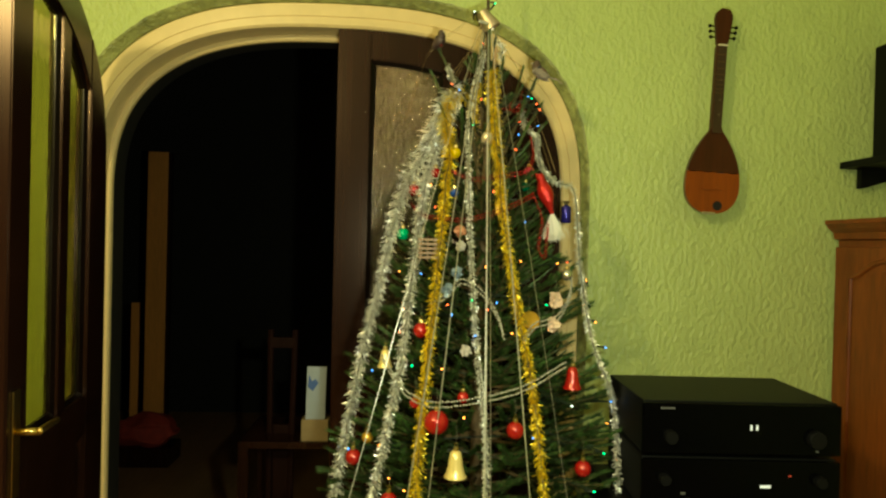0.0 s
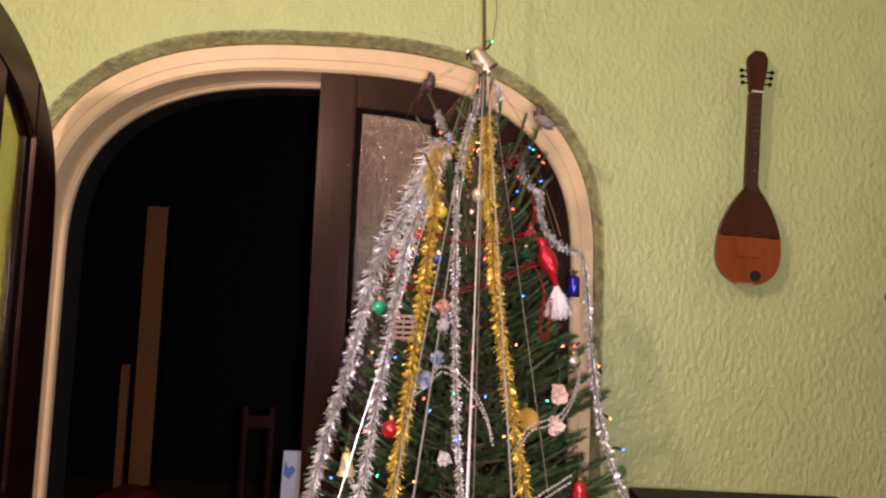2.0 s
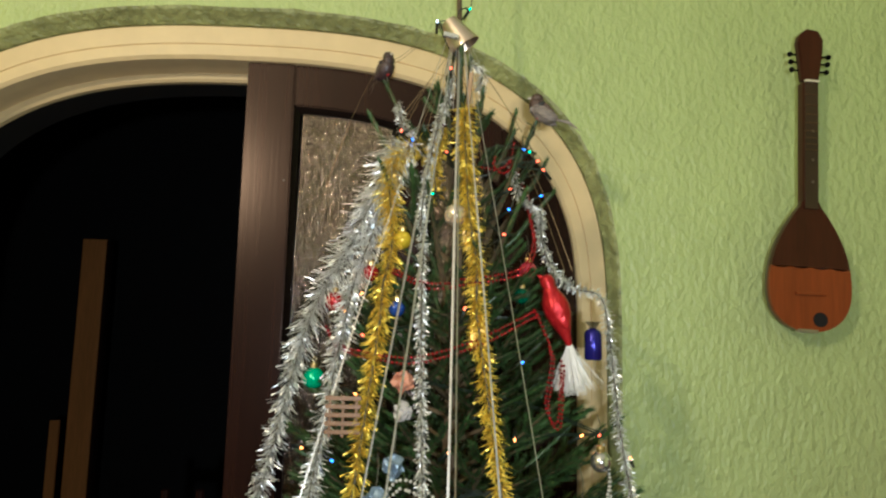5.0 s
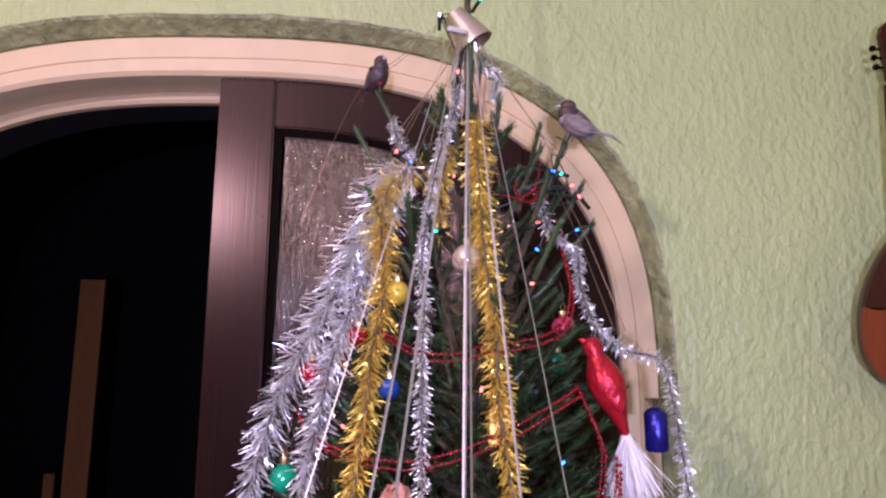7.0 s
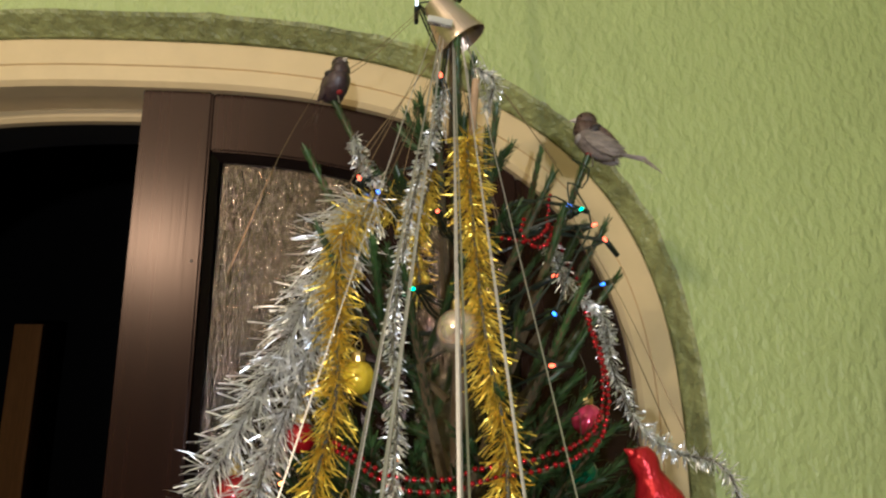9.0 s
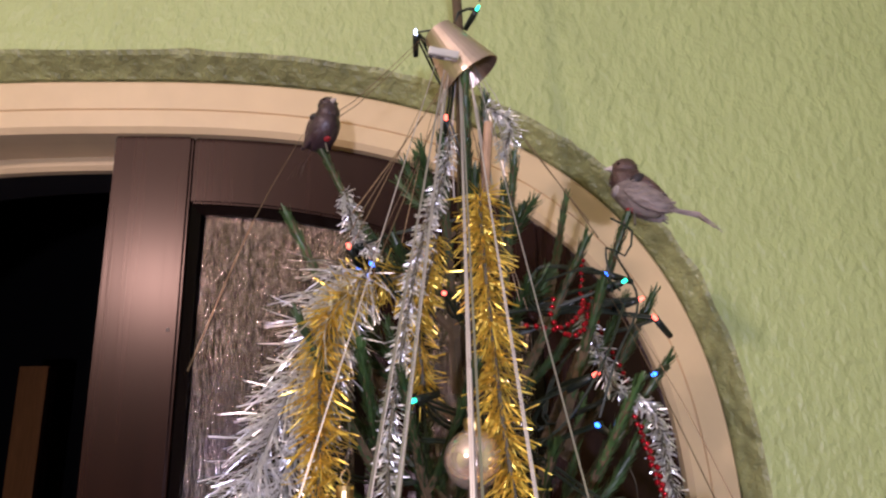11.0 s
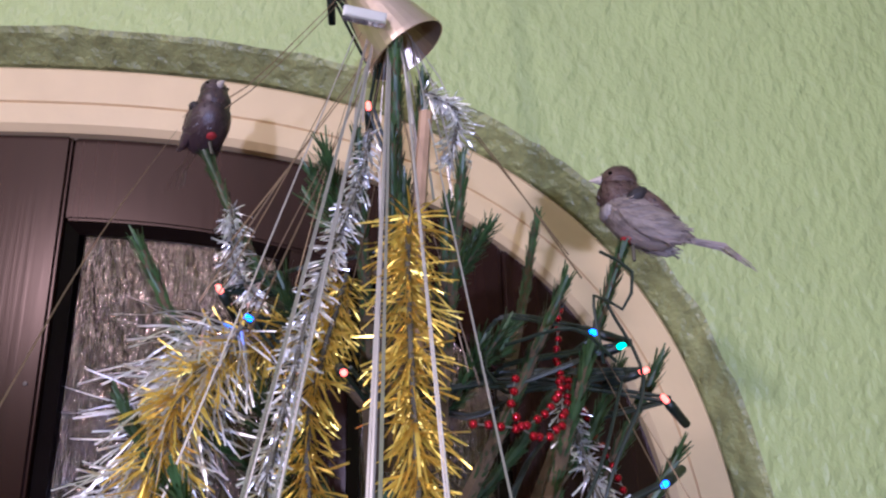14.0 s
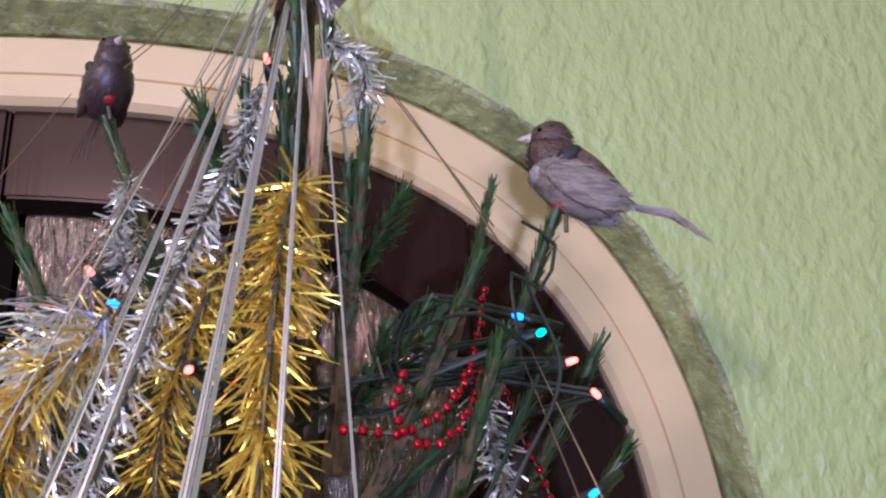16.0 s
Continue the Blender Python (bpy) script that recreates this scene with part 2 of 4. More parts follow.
# hall-side lining: near-black colour stands in for the shade behind the frame
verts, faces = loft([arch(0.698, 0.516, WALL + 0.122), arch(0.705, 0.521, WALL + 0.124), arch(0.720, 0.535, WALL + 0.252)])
tagged(link("trim_jamb_lining", verts, faces, M_HALL_SHADE), "doorway lining on the hall side, shade painted near black", "door lining", kind="structure")
for name, lo, hi, m, label in (
        ("wall_west", (LEFT - 0.15, BACK - 0.15, 0), (LEFT, WALL, TOP), M_WALL, "light green textured plaster side wall"),
        ("wall_east", (RIGHT, BACK - 0.15, 0), (RIGHT + 0.15, WALL, TOP), M_WALL, "light green textured plaster side wall"),
        ("wall_south", (LEFT, BACK - 0.15, 0), (RIGHT, BACK, TOP), M_REAR, "unseen rear wall darkened to dim the reflections"),
        ("floor", (-3.6, BACK - 0.15, -0.1), (RIGHT + 0.15, 6.2, 0), M_FLOOR, "brown wooden floor boards"),
        ("ceiling", (LEFT - 0.15, BACK - 0.15, TOP), (RIGHT + 0.15, WALL + 0.25, TOP + 0.1), M_CEIL, "plain white painted ceiling"),
        # hall shell: its darkness is painted on, not left to the lamps
        ("wall_hall_west", (-3.6, 2.7, 0), (-3.45, 6.2, TOP), M_HALL_SHADE, "hall wall with its unlit darkness painted near black"),
        ("wall_hall_east", (1.1, 2.7, 0), (1.25, 6.2, TOP), M_HALL_SHADE, "hall wall with its unlit darkness painted near black"),
        ("wall_hall_north", (-3.45, 6.05, 0), (1.1, 6.2, TOP), M_HALL_SHADE, "rear hall wall with its unlit darkness painted near black"),
        ("ceiling_hall", (-3.6, 2.7, TOP), (1.25, 6.2, TOP + 0.1), M_HALL_SHADE, "hall ceiling with its unlit darkness painted near black"),
        ("wall_hall_south", (-3.45, 2.6, 0), (LEFT - 0.15, 2.7, TOP), M_HALL_SHADE, "short hall wall, unlit darkness painted near black")):
    tagged(part(name, box(lo, hi), m), label, name.split("_")[0], kind="structure")


# ---- the door leaves ----
LEAF_A, LEAF_B = 0.720, 0.545


def leaf_top(s, off=0.0):
    """Height of the arched edge at s metres from the hinge, off metres inside it."""
    u = min(1, max(0, (LEAF_A - s) / (LEAF_A - off)))
    return SPRING + (LEAF_B - off) * (1 - u ** ROUND) ** (1 / ROUND)


def door_leaf(name, place, turn, mirror, label, LEAF, S1, glass):
    k = -1 if mirror else 1
    root = thing(name, place, label, "door", kind="structure")
    root.rotation_euler = (0, 0, radians(turn))
    S0, ZG = 0.165, 1.03

    def piece(nm, pts, y0, y1, material=M_DOOR, bevel=0.003, lab=""):
        pts = [(k * s, z) for s, z in pts]
        return part(nm, slab(pts if not mirror else pts[::-1], y0, y1, bevel), material, root, lab)

    def span(a, b, q=14):
        return [a + (b - a) * i / q for i in range(q + 1)]
    piece("hinge_stile", [(0, 0.01), (S0, 0.01)] + [(s, leaf_top(s)) for s in span(S0, 0.0)], 0, 0.042)
    piece("lock_stile", [(S1, 0.01), (LEAF, 0.01), (LEAF, leaf_top(LEAF)), (S1, leaf_top(S1))], -0.002, 0.042)
    piece("top_rail", [(s, leaf_top(s, 0.098)) for s in span(S0 + 0.001, S1 - 0.001)] + [(s, leaf_top(s)) for s in span(S1 - 0.001, S0 + 0.001)], 0.001, 0.041)
    piece("middle_rail", [(S0 + 0.001, 0.92), (S1 - 0.001, 0.92), (S1 - 0.001, ZG), (S0 + 0.001, ZG)], 0.001, 0.041)
    piece("bottom_rail", [(S0 + 0.001, 0.012), (S1 - 0.001, 0.012), (S1 - 0.001, 0.2), (S0 + 0.001, 0.2)], 0.001, 0.041)
    piece("lower_panel", [(S0 + 0.001, 0.2), (S1 - 0.001, 0.2), (S1 - 0.001, 0.92), (S0 + 0.001, 0.92)], 0.014, 0.028)
    mid = (0.325, 0.385)
    piece("glazing_bar", [(mid[0], ZG), (mid[1], ZG), (mid[1], leaf_top(mid[1], 0.097)), (mid[0], leaf_top(mid[0], 0.097))], 0.004, 0.038, bevel=0.002)
    for a, b in ((S0, mid[0]), (mid[1], S1)):
        bead = [(s, leaf_top(s, 0.098)) for s in span(a + 0.001, b - 0.001)]
        inner = [(s, z - 0.012) for s, z in ((a + 0.012 + (b - a - 0.024) * i / 14, leaf_top(a + 0.012 + (b - a - 0.024) * i / 14, 0.098)) for i in range(15))]
        bm = bmesh.new()
        out = [(a + 0.001, ZG + 0.001)] + bead + [(b - 0.001, ZG + 0.001)]
        ins = [(a + 0.012, ZG + 0.012)] + inner + [(b - 0.012, ZG + 0.012)]
        ro = [[bm.verts.new((k * s, y, z)) for s, z in pts] for pts, y in ((out, 0.007), (ins, 0.014), (ins, 0.026), (out, 0.033))]
        for p, q in zip(ro, ro[1:]):
            for i in range(len(p)):
                j = (i + 1) % len(p)
                bm.faces.new((p[i], p[j], q[j], q[i]))
        part("glazing_bead", bm, M_BEADING, root, "glazing bead with its recess shadow painted black")
        pane = part("pane", slab([(k * s, z) for s, z in ([(a + 0.006, ZG + 0.006)] + [(b - 0.006, ZG + 0.006)] + [(s, z - 0.005) for s, z in bead[1:-1]][::-1])], 0.018, 0.0225), glass, root, "rippled obscure glass pane")
        pane.visible_shadow = False
    for q in (1.872,):
        part("screw", lathe([(0, 0.0012), (0.002, 0.001), (0.0024, 0)], 10, pose(k * (S1 + 0.012), -0.002, q, 90)), M_STEEL, root, "small steel screw head")
    return root


door_right = door_leaf("door_closed", (CX + LEAF_A, WALL + 0.041, 0), 0, True, "closed dark wooden door leaf with rippled glass and arched top", 0.712, 0.612, M_GLASS)
door_left = door_leaf("door_open", (CX - LEAF_A + 0.012, WALL - 0.003, 0), -80.0, False, "open dark wooden door leaf with rippled glass and arched top", 0.690, 0.584, M_CLEAR)
plate = part("lock_plate", box((0.628, 0.0425, 0.93), (0.664, 0.046, 1.15), 0.0012), M_BRASS, door_left, "brass lock plate")
hb = tube([(0.646, 0.046, 1.065), (0.646, 0.085, 1.065)], 0.008, 10)
tube(smooth_path([(0.650, 0.088, 1.065), (0.60, 0.092, 1.066), (0.545, 0.090, 1.062)]), 0.0075, 10, hb, 0.8)
part("handle", hb, M_BRASS, door_left, "brass lever handle", True)

# ---- the lute on the wall ----


M_PEARLDOT = mat("pearl_inlay", (0.16, 0.12, 0.10), 0.3)


def lute():
    root = thing("lute", (0.804, WALL - 0.012, 1.580), "small pear-shaped wooden lute hanging on the green wall", "lute")
    root.rotation_euler = (0, radians(2.6), 0)

    def half(z):
        """Half width of the pear-shaped body at height z."""
        t = min(1, max(0, z / 0.256))
        if t < 0.36:
            return 0.083 * (1 - (1 - t / 0.36) ** 2.6) ** 0.5
        u = (t - 0.36) / 0.64
        return 0.083 - (0.083 - 0.0165) * (u ** 2.0)
    zs = [0.262 * (k / 30) ** 1.25 for k in range(31)]
    for nm, z0, z1, m, lab in (("soundboard", 0.0, 0.128, M_LUTE, "orange varnished lower soundboard"), ("upper_soundboard", 0.128, 0.262, M_LUTE_DARK, "dark stained upper soundboard")):
        zz = sorted({z0, z1, *[z for z in zs if z0 < z < z1]})
        cut = [(half(z1) * (1 - 2 * i / 12), z1 - (0.004 if nm == "soundboard" else 0) * abs(math.sin(i * math.pi / 3))) for i in range(1, 12)] if nm == "soundboard" else []
        part(nm, slab([(-half(z), z) for z in zz[::-1]] + [(half(z), z) for z in zz] + cut, -0.055, -0.046), m, root, lab)
    bm = bmesh.new()
    rings = []
    for z in zs:
        w = max(half(z), 0.002)
        d = 0.046 * (w / 0.089) ** 0.6
        rings.append([bm.verts.new((w * math.cos(math.pi * k / 12), -0.046 + d * math.sin(math.pi * k / 12) ** 0.8, z)) for k in range(13)])
    for p, q in zip(rings, rings[1:]):
        for k in range(12):
            bm.faces.new((p[k], p[k + 1], q[k + 1], q[k]))
    part("bowl", bm, M_LUTE_DARK, root, "dark ribbed wooden bowl", True)
    part("neck", box((-0.0155, -0.056, 0.25), (0.0155, -0.034, 0.51), 0.004), M_LUTE_DARK, root)
    part("fingerboard", box((-0.0135, -0.0595, 0.245), (0.0135, -0.0562, 0.508), 0.001), mat("ebony_fingerboard", (0.035, 0.014, 0.009), 0.35, vary=0.3), root)
    M_FRET = mat("dark_fret_wire", (0.16, 0.09, 0.05), 0.45, metal=0.8)
    for z in (0.30, 0.345, 0.405):
        part("inlay_dot", lathe([(0.0026, -0.0005), (0.0026, 0.0006), (0, 0.0006)], 12, pose(0.002, -0.0596, z, 90)), M_PEARLDOT, root, "pearl inlay dot")
    for k in range(9):
        z = 0.505 - 0.255 * (1 - 2 ** (-k / 7.0))
        if k:
            part("fret", box((-0.0135, -0.0606, z - 0.0006), (0.0135, -0.0594, z + 0.0006)), M_FRET, root)
    part("nut", box((-0.0145, -0.0625, 0.508), (0.0145, -0.056, 0.512), 0.0006), mat("bone_white", (0.7, 0.62, 0.48), 0.4), root, "pale bone nut")
    part("headstock", slab([(-0.017, 0.512), (0.017, 0.512), (0.026, 0.575), (0.027, 0.603), (0.017, 0.621), (-0.008, 0.624), (-0.023, 0.610), (-0.027, 0.595)], -0.056, -0.040, 0.002), M_LUTE_DARK, root)
    for side in (-1, 1):
        for z in (0.535, 0.552, 0.568):
            x = side * (0.0195 + 0.16 * (z - 0.512) * 0.8)
            bm = tube([(x, -0.048, z), (x + side * 0.011, -0.050, z)], 0.0022, 8)
            bmesh.ops.create_uvsphere(bm, u_segments=10, v_segments=7, radius=0.0055, matrix=pose(x + side * 0.014, -0.050, z))
            part("tuning_peg", bm, M_BLACKGLOSS, root, "black tuning peg", True)
    # no opening is cut: a black disc paints the dark inside
    part("sound_hole", lathe([(0.0145, -0.001), (0.0145, 0.0008), (0, 0.0008)], 20, pose(0.019, -0.0555, 0.026, 90)), mat("hole_shade_black", (0.004, 0.003, 0.003), 0.9), root, "black disc for the shaded sound hole")
    part("bridge", box((-0.030, -0.0605, 0.073), (0.030, -0.0552, 0.078), 0.001, pose(0, 0, 0, 0, -1.5)), M_LUTE, root)
    part("tailpiece", box((-0.026, -0.057, -0.001), (0.014, -0.044, 0.006), 0.001), mat("dull_nickel", (0.45, 0.40, 0.36), 0.4, metal=1.0), root, "small metal tailpiece")
    return root


lute()

# ---- hi-fi stack and its stand ----
M_LED_WHITE = mat("display_white", (0.5, 0.5, 0.5), 0.3, emit=(0.7, 0.75, 1.0), emit_strength=0.45)
M_GREYPRINT = mat("grey_print", (0.07, 0.07, 0.075), 0.5)
HIFI = pose(0.595, 1.888, 0, 0, 0, -2.5)


def hifi(name, z0, z1, w, d, label, knobs, marks):
    root = thing(name, (0, 0, 0), label, "stereo unit")
    root.matrix_world = HIFI @ pose(0, 0, z0)
    h = z1 - z0
    part("case", box((-w / 2, -d / 2 + 0.012, 0.008), (w / 2, d / 2, h), 0.003), M_BLACK, root)
    part("front_panel", box((-w / 2 - 0.002, -d / 2, 0.010), (w / 2 + 0.002, -d / 2 + 0.012, h - 0.003), 0.002), M_BLACKGLOSS, root)
    for x in (-w / 2 + 0.04, w / 2 - 0.04):
        for y in (-d / 2 + 0.04, d / 2 - 0.04):
            part("foot", lathe([(0, 0), (0.015, 0), (0.013, 0.0085), (0, 0.0085)], 14, pose(x, y, 0)), M_BLACK, root)
    for x, z, r in knobs:
        part("knob", lathe([(0, 0.016), (r * 0.9, 0.016), (r, 0.013), (r, 0.0)], 20, pose(x, -d / 2, z, 90)), M_BLACK, root)
    for x, z, a, b, m in marks:
        part("marking", box((x - a / 2, -d / 2 - 0.0012, z - b / 2), (x + a / 2, -d / 2 + 0.0002, z + b / 2)), m, root)
    return root


hifi("stereo_receiver", 1.042, 1.158, 0.405, 0.275, "black stereo receiver on top of another black unit", [(-0.15, 0.045, 0.014), (0.15, 0.045, 0.018)],
     [(-0.155, 0.103, 0.030, 0.004, M_GREYPRINT), (0.018, 0.066, 0.004, 0.011, M_LED_WHITE), (0.030, 0.066, 0.004, 0.011, M_LED_WHITE), (0.155, 0.02, 0.006, 0.004, M_GREYPRINT)])
hifi("cassette_deck", 0.925, 1.042, 0.405, 0.275, "black cassette deck under the stereo receiver", [(-0.16, 0.075, 0.012), (-0.11, 0.03, 0.008), (0.16, 0.075, 0.012)],
     [(0.05, 0.062, 0.022, 0.006, M_LED_WHITE), (0.10, 0.085, 0.006, 0.004, M_RED), (-0.12, 0.045, 0.01, 0.005, M_GREYPRINT)])
stand = thing("stereo_stand", (0, 0, 0), "black stand under the stereo units", "stand")
stand.matrix_world = HIFI
part("shelf", box((-0.24, -0.17, 0.895), (0.24, 0.17, 0.925), 0.003), M_BLACK, stand)
part("base", box((-0.24, -0.17, 0.0), (0.24, 0.17, 0.04), 0.003), M_BLACK, stand)
for x in (-0.22, 0.22):
    part("side_panel", box((x - 0.02, -0.165, 0.04), (x + 0.02, 0.165, 0.895), 0.002), M_BLACK, stand)

# ---- cherry cabinet in the corner, with the black shelf over it ----


def cabinet():
    root = thing("cabinet", (1.225, 0, 0), "tall cherry wood cabinet with moulded cornice and panelled door", "cabinet")
    y0, y1, h = 1.55, WALL - 0.012, 1.545
    part("body", box((0.02, y0, 0), (0.42, y1, h), 0.003), M_CHERRY, root)
    verts, faces = [], []
    prof = [(0.02, h - 0.035), (0.004, h - 0.03), (0.002, h - 0.012), (-0.014, h + 0.002), (-0.022, h + 0.012), (-0.026, h + 0.015), (-0.026, h + 0.028), (0.42, h + 0.028)]
    for y in (y0 - 0.02, y1):
        verts += [(x, y, z) for x, z in prof]
    k = len(prof)
    faces = [(i, i + 1, k + i + 1, k + i) for i in range(k - 1)] + [tuple(range(k))[::-1], tuple(range(k, 2 * k))]
    link("cornice", verts, faces, M_CHERRY, root)
    for a, b in ((1.56, 1.985), (1.995, y1 - 0.01)):
        door = part("cabinet_door", box((0.004, a, 0.12), (0.0195, b, h - 0.055), 0.003), M_CHERRY, root)
        za, zb, ya, yb = 0.2, h - 0.15, a + 0.075, b - 0.075
        path = [(0.004, ya, za), (0.004, ya, zb)]
        path += [(0.004, ya + (yb - ya) * t, zb + 0.055 * math.sin(math.pi * t) ** 1.6) for t in [i / 14 for i in range(1, 14)]]
        path += [(0.004, yb, zb), (0.004, yb, za), (0.004, ya, za)]
        part("moulding", tube(path, 0.008, 8), M_CHERRY, door, "arched raised moulding")
        pts = [(ya + 0.02, za + 0.02)] + [(ya + 0.02 + (yb - ya - 0.04) * i / 14, zb - 0.02 + 0.05 * math.sin(math.pi * i / 14) ** 1.6) for i in range(15)] + [(yb - 0.02, za + 0.02)]
        bm = slab(pts, -0.003, 0.005, 0.002)
        bm.transform(Matrix(((0, 1, 0, 0), (1, 0, 0, 0), (0, 0, 1, 0), (0, 0, 0, 1))))
        part("raised_panel", bm, M_CHERRY, door)
    return root


cabinet()
shelf = thing("wall_shelf", (1.30, 2.33, 1.735), "small black shelf bracket on the wall above the cabinet", "shelf")
part("board", box((-0.055, -0.11, 0.0), (0.3, 0.115, 0.022), 0.004), M_BLACK, shelf)
part("bracket", slab([(0.0, -0.06), (0.012, -0.06), (0.2, 0.0), (0.0, 0.0)], 0.09, 0.112), M_BLACK, shelf)
speaker = thing("loudspeaker", (1.415, 2.33, 1.757), "black upright loudspeaker on the wall shelf", "loudspeaker")
part("cabinet_box", box((-0.075, -0.095, 0.0), (0.13, 0.10, 0.36), 0.004), M_BLACK, speaker)
part("grille", box((-0.065, -0.105, 0.012), (0.12, -0.0955, 0.348), 0.003), M_BLACKGLOSS, speaker)
fig = thing("figurine", (1.30, 2.16, 1.573), "small peach coloured ceramic figurine on the cabinet", "figurine")
fb = lathe([(0, 0), (0.03, 0), (0.032, 0.006), (0.026, 0.02), (0.030, 0.045), (0.022, 0.062), (0.012, 0.07), (0.018, 0.082), (0.016, 0.097), (0, 0.104)], 18)
for v in fb.verts:
    v.co += 0.004 * noise.noise_vector(v.co * 60)
part("figure", fb, mat("peach_glaze", (0.62, 0.36, 0.2), 0.35, vary=0.3, scale=60), fig, smooth=True)

# ---- the unlit hall beyond the arch ----
post = thing("door_casing", (-1.81, 5.0, 0), "tall light oak door casing in the dark hall", "door casing")
part("upright", box((-0.075, 0, 0.0), (0.058, 0.03, 2.045), 0.004), M_OAK, post)
part("stop", box((0.060, 0.005, 0.0), (0.076, 0.06, 2.04), 0.003), M_DOOR, post)
box_ob = thing("narrow_board", (-1.935, 4.97, 0), "narrow pale board leaning beside the casing", "board")
part("plank", box((-0.03, 0, 0.0), (0.02, 0.02, 1.02), 0.003), M_OAK, box_ob)
heap = thing("red_bundle", (-1.80, 4.80, 0), "dark red cloth bundle on a low stool", "bundle")
hb = bmesh.new()
bmesh.ops.create_icosphere(hb, subdivisions=4, radius=0.17)
for v in hb.verts:
    v.co = Vector((v.co.x * 1.2, v.co.y * 0.7, v.co.z * 0.6 + 0.20)) + 0.05 * noise.noise_vector(v.co * 9)
    v.co.z = max(v.co.z, 0.12)
part("cloth", hb, M_RED, heap, smooth=True)
part("stool", box((-0.2, -0.12, 0), (0.2, 0.12, 0.12), 0.01), M_DOOR, heap)
chest = thing("side_table", (-0.50, 3.05, 0), "dark wooden side table standing in the hall", "table")
part("table_top", box((-0.22, -0.16, 0.695), (0.2, 0.2, 0.72), 0.004), M_DOOR, chest)
for x in (-0.2, 0.18):
    for y in (-0.14, 0.18):
        part("leg", box((x - 0.018, y - 0.018, 0), (x + 0.018, y + 0.018, 0.695), 0.003), M_DOOR, chest)
card = thing("picture_card", (-0.452, 2.915, 0.8), "white card with a blue drawing propped on a small box", "card")
part("sheet", box((-0.024, -0.002, 0.0), (0.048, 0.002, 0.195), 0.0008, pose(0, 0, 0, -6)), M_PALE, card)
part("drawing", slab([(-0.02, 0.12), (0.0, 0.105), (0.02, 0.135), (0.008, 0.15), (-0.004, 0.14), (-0.016, 0.165)], -0.0005, 0.0, 0), mat("blue_ink", (0.05, 0.12, 0.4), 0.5), card, "blue drawn figure").matrix_local = pose(0, -0.0035, 0, -6)
basket = thing("small_box", (-0.44, 2.935, 0.72), "beige paper box on the hall table", "box")
part("carton", box((-0.05, -0.03, 0), (0.05, 0.03, 0.08), 0.003), mat("beige_paper", (0.3, 0.22, 0.12), 0.7), basket)
chair = thing("folding_chair", (-0.575, 3.02, 0), "folded brown wooden chair leaning in the hall", "chair")
M_CHAIR = mat("brown_chair_wood", (0.012, 0.004, 0.003), 0.6, spec=0.06, vary=0.3, scale=20, stretch=(4, 4, 0.5))
for x in (-0.045, 0.03):
    part("back_post", tube([(x, -0.05, 0.0), (x * 1.1, -0.02, 0.6), (x * 1.25, 0.0, 1.12)], 0.012, 8), M_CHAIR, chair)
    part("leg", tube([(x * 0.8, 0.08, 0.0), (x * 0.7, 0.0, 0.75)], 0.010, 8), M_CHAIR, chair)
part("top_rail", box((-0.055, -0.012, 1.05), (0.04, 0.012, 1.09), 0.004), M_CHAIR, chair)
part("seat", box((-0.05, -0.012, 0.4), (0.035, 0.012, 0.75), 0.004), M_CHAIR, chair)

# ---- the Christmas tree ----
AX, AY = 0.095, 2.22
M_BARK = mat("grey_brown_bark", (0.13, 0.09, 0.055), 0.85, vary=0.4, scale=90, bump=0.002, bump_scale=180, stretch=(1, 1, 0.5))
M_TWIG = mat("olive_twig_bark", (0.10, 0.068, 0.032), 0.8, vary=0.35, scale=120, bump=0.001, bump_scale=300)
M_NEEDLE = mat("fir_needles", (0.038, 0.078, 0.022), 0.42, vary=0.65, scale=60, rnd=0.35)
rng = random.Random(7)


def radius(z):
    return 0.02 + 0.40 * max(0.0, 2.03 - z)


def blade(verts, faces, p, d, side, length, width):
    k = len(verts)
    s = side * width * 0.5
    q = p + d * length
    verts += [p - s, p + s, q + s * 0.45, q - s * 0.45]
    faces.append((k, k + 1, k + 2, k + 3))


def needles_on(verts, faces, pts, density, length, lo=0.18, hi=0.62):
    """Needles that lie forward along a twig, brush-like."""
    for a, b in zip(pts, pts[1:]):
        ax = (b - a)
        n = max(1, int(ax.length * density))
        ln = ax.normalized()
        o = ln.orthogonal().normalized()
        w = ln.cross(o)
        for _ in range(n):
            th = rng.uniform(0, 2 * math.pi)
            out = o * math.cos(th) + w * math.sin(th)
            lean = rng.uniform(lo, hi)
            d = (ln * math.cos(lean) + out * math.sin(lean)).normalized()
            blade(verts, faces, a + ax * rng.random(), d, d.cross(out).normalized(), length * rng.uniform(0.7, 1.15), 0.0019)


M_STUB = mat("stripped_pale_wood", (0.42, 0.27, 0.16), 0.6, vary=0.35, scale=60, bump=0.0006, bump_scale=180)
tree = thing("christmas_tree", (AX, AY, 0), "decorated green fir tree standing in front of the arched door", "christmas tree")
OFF = Vector((AX, AY, 0))


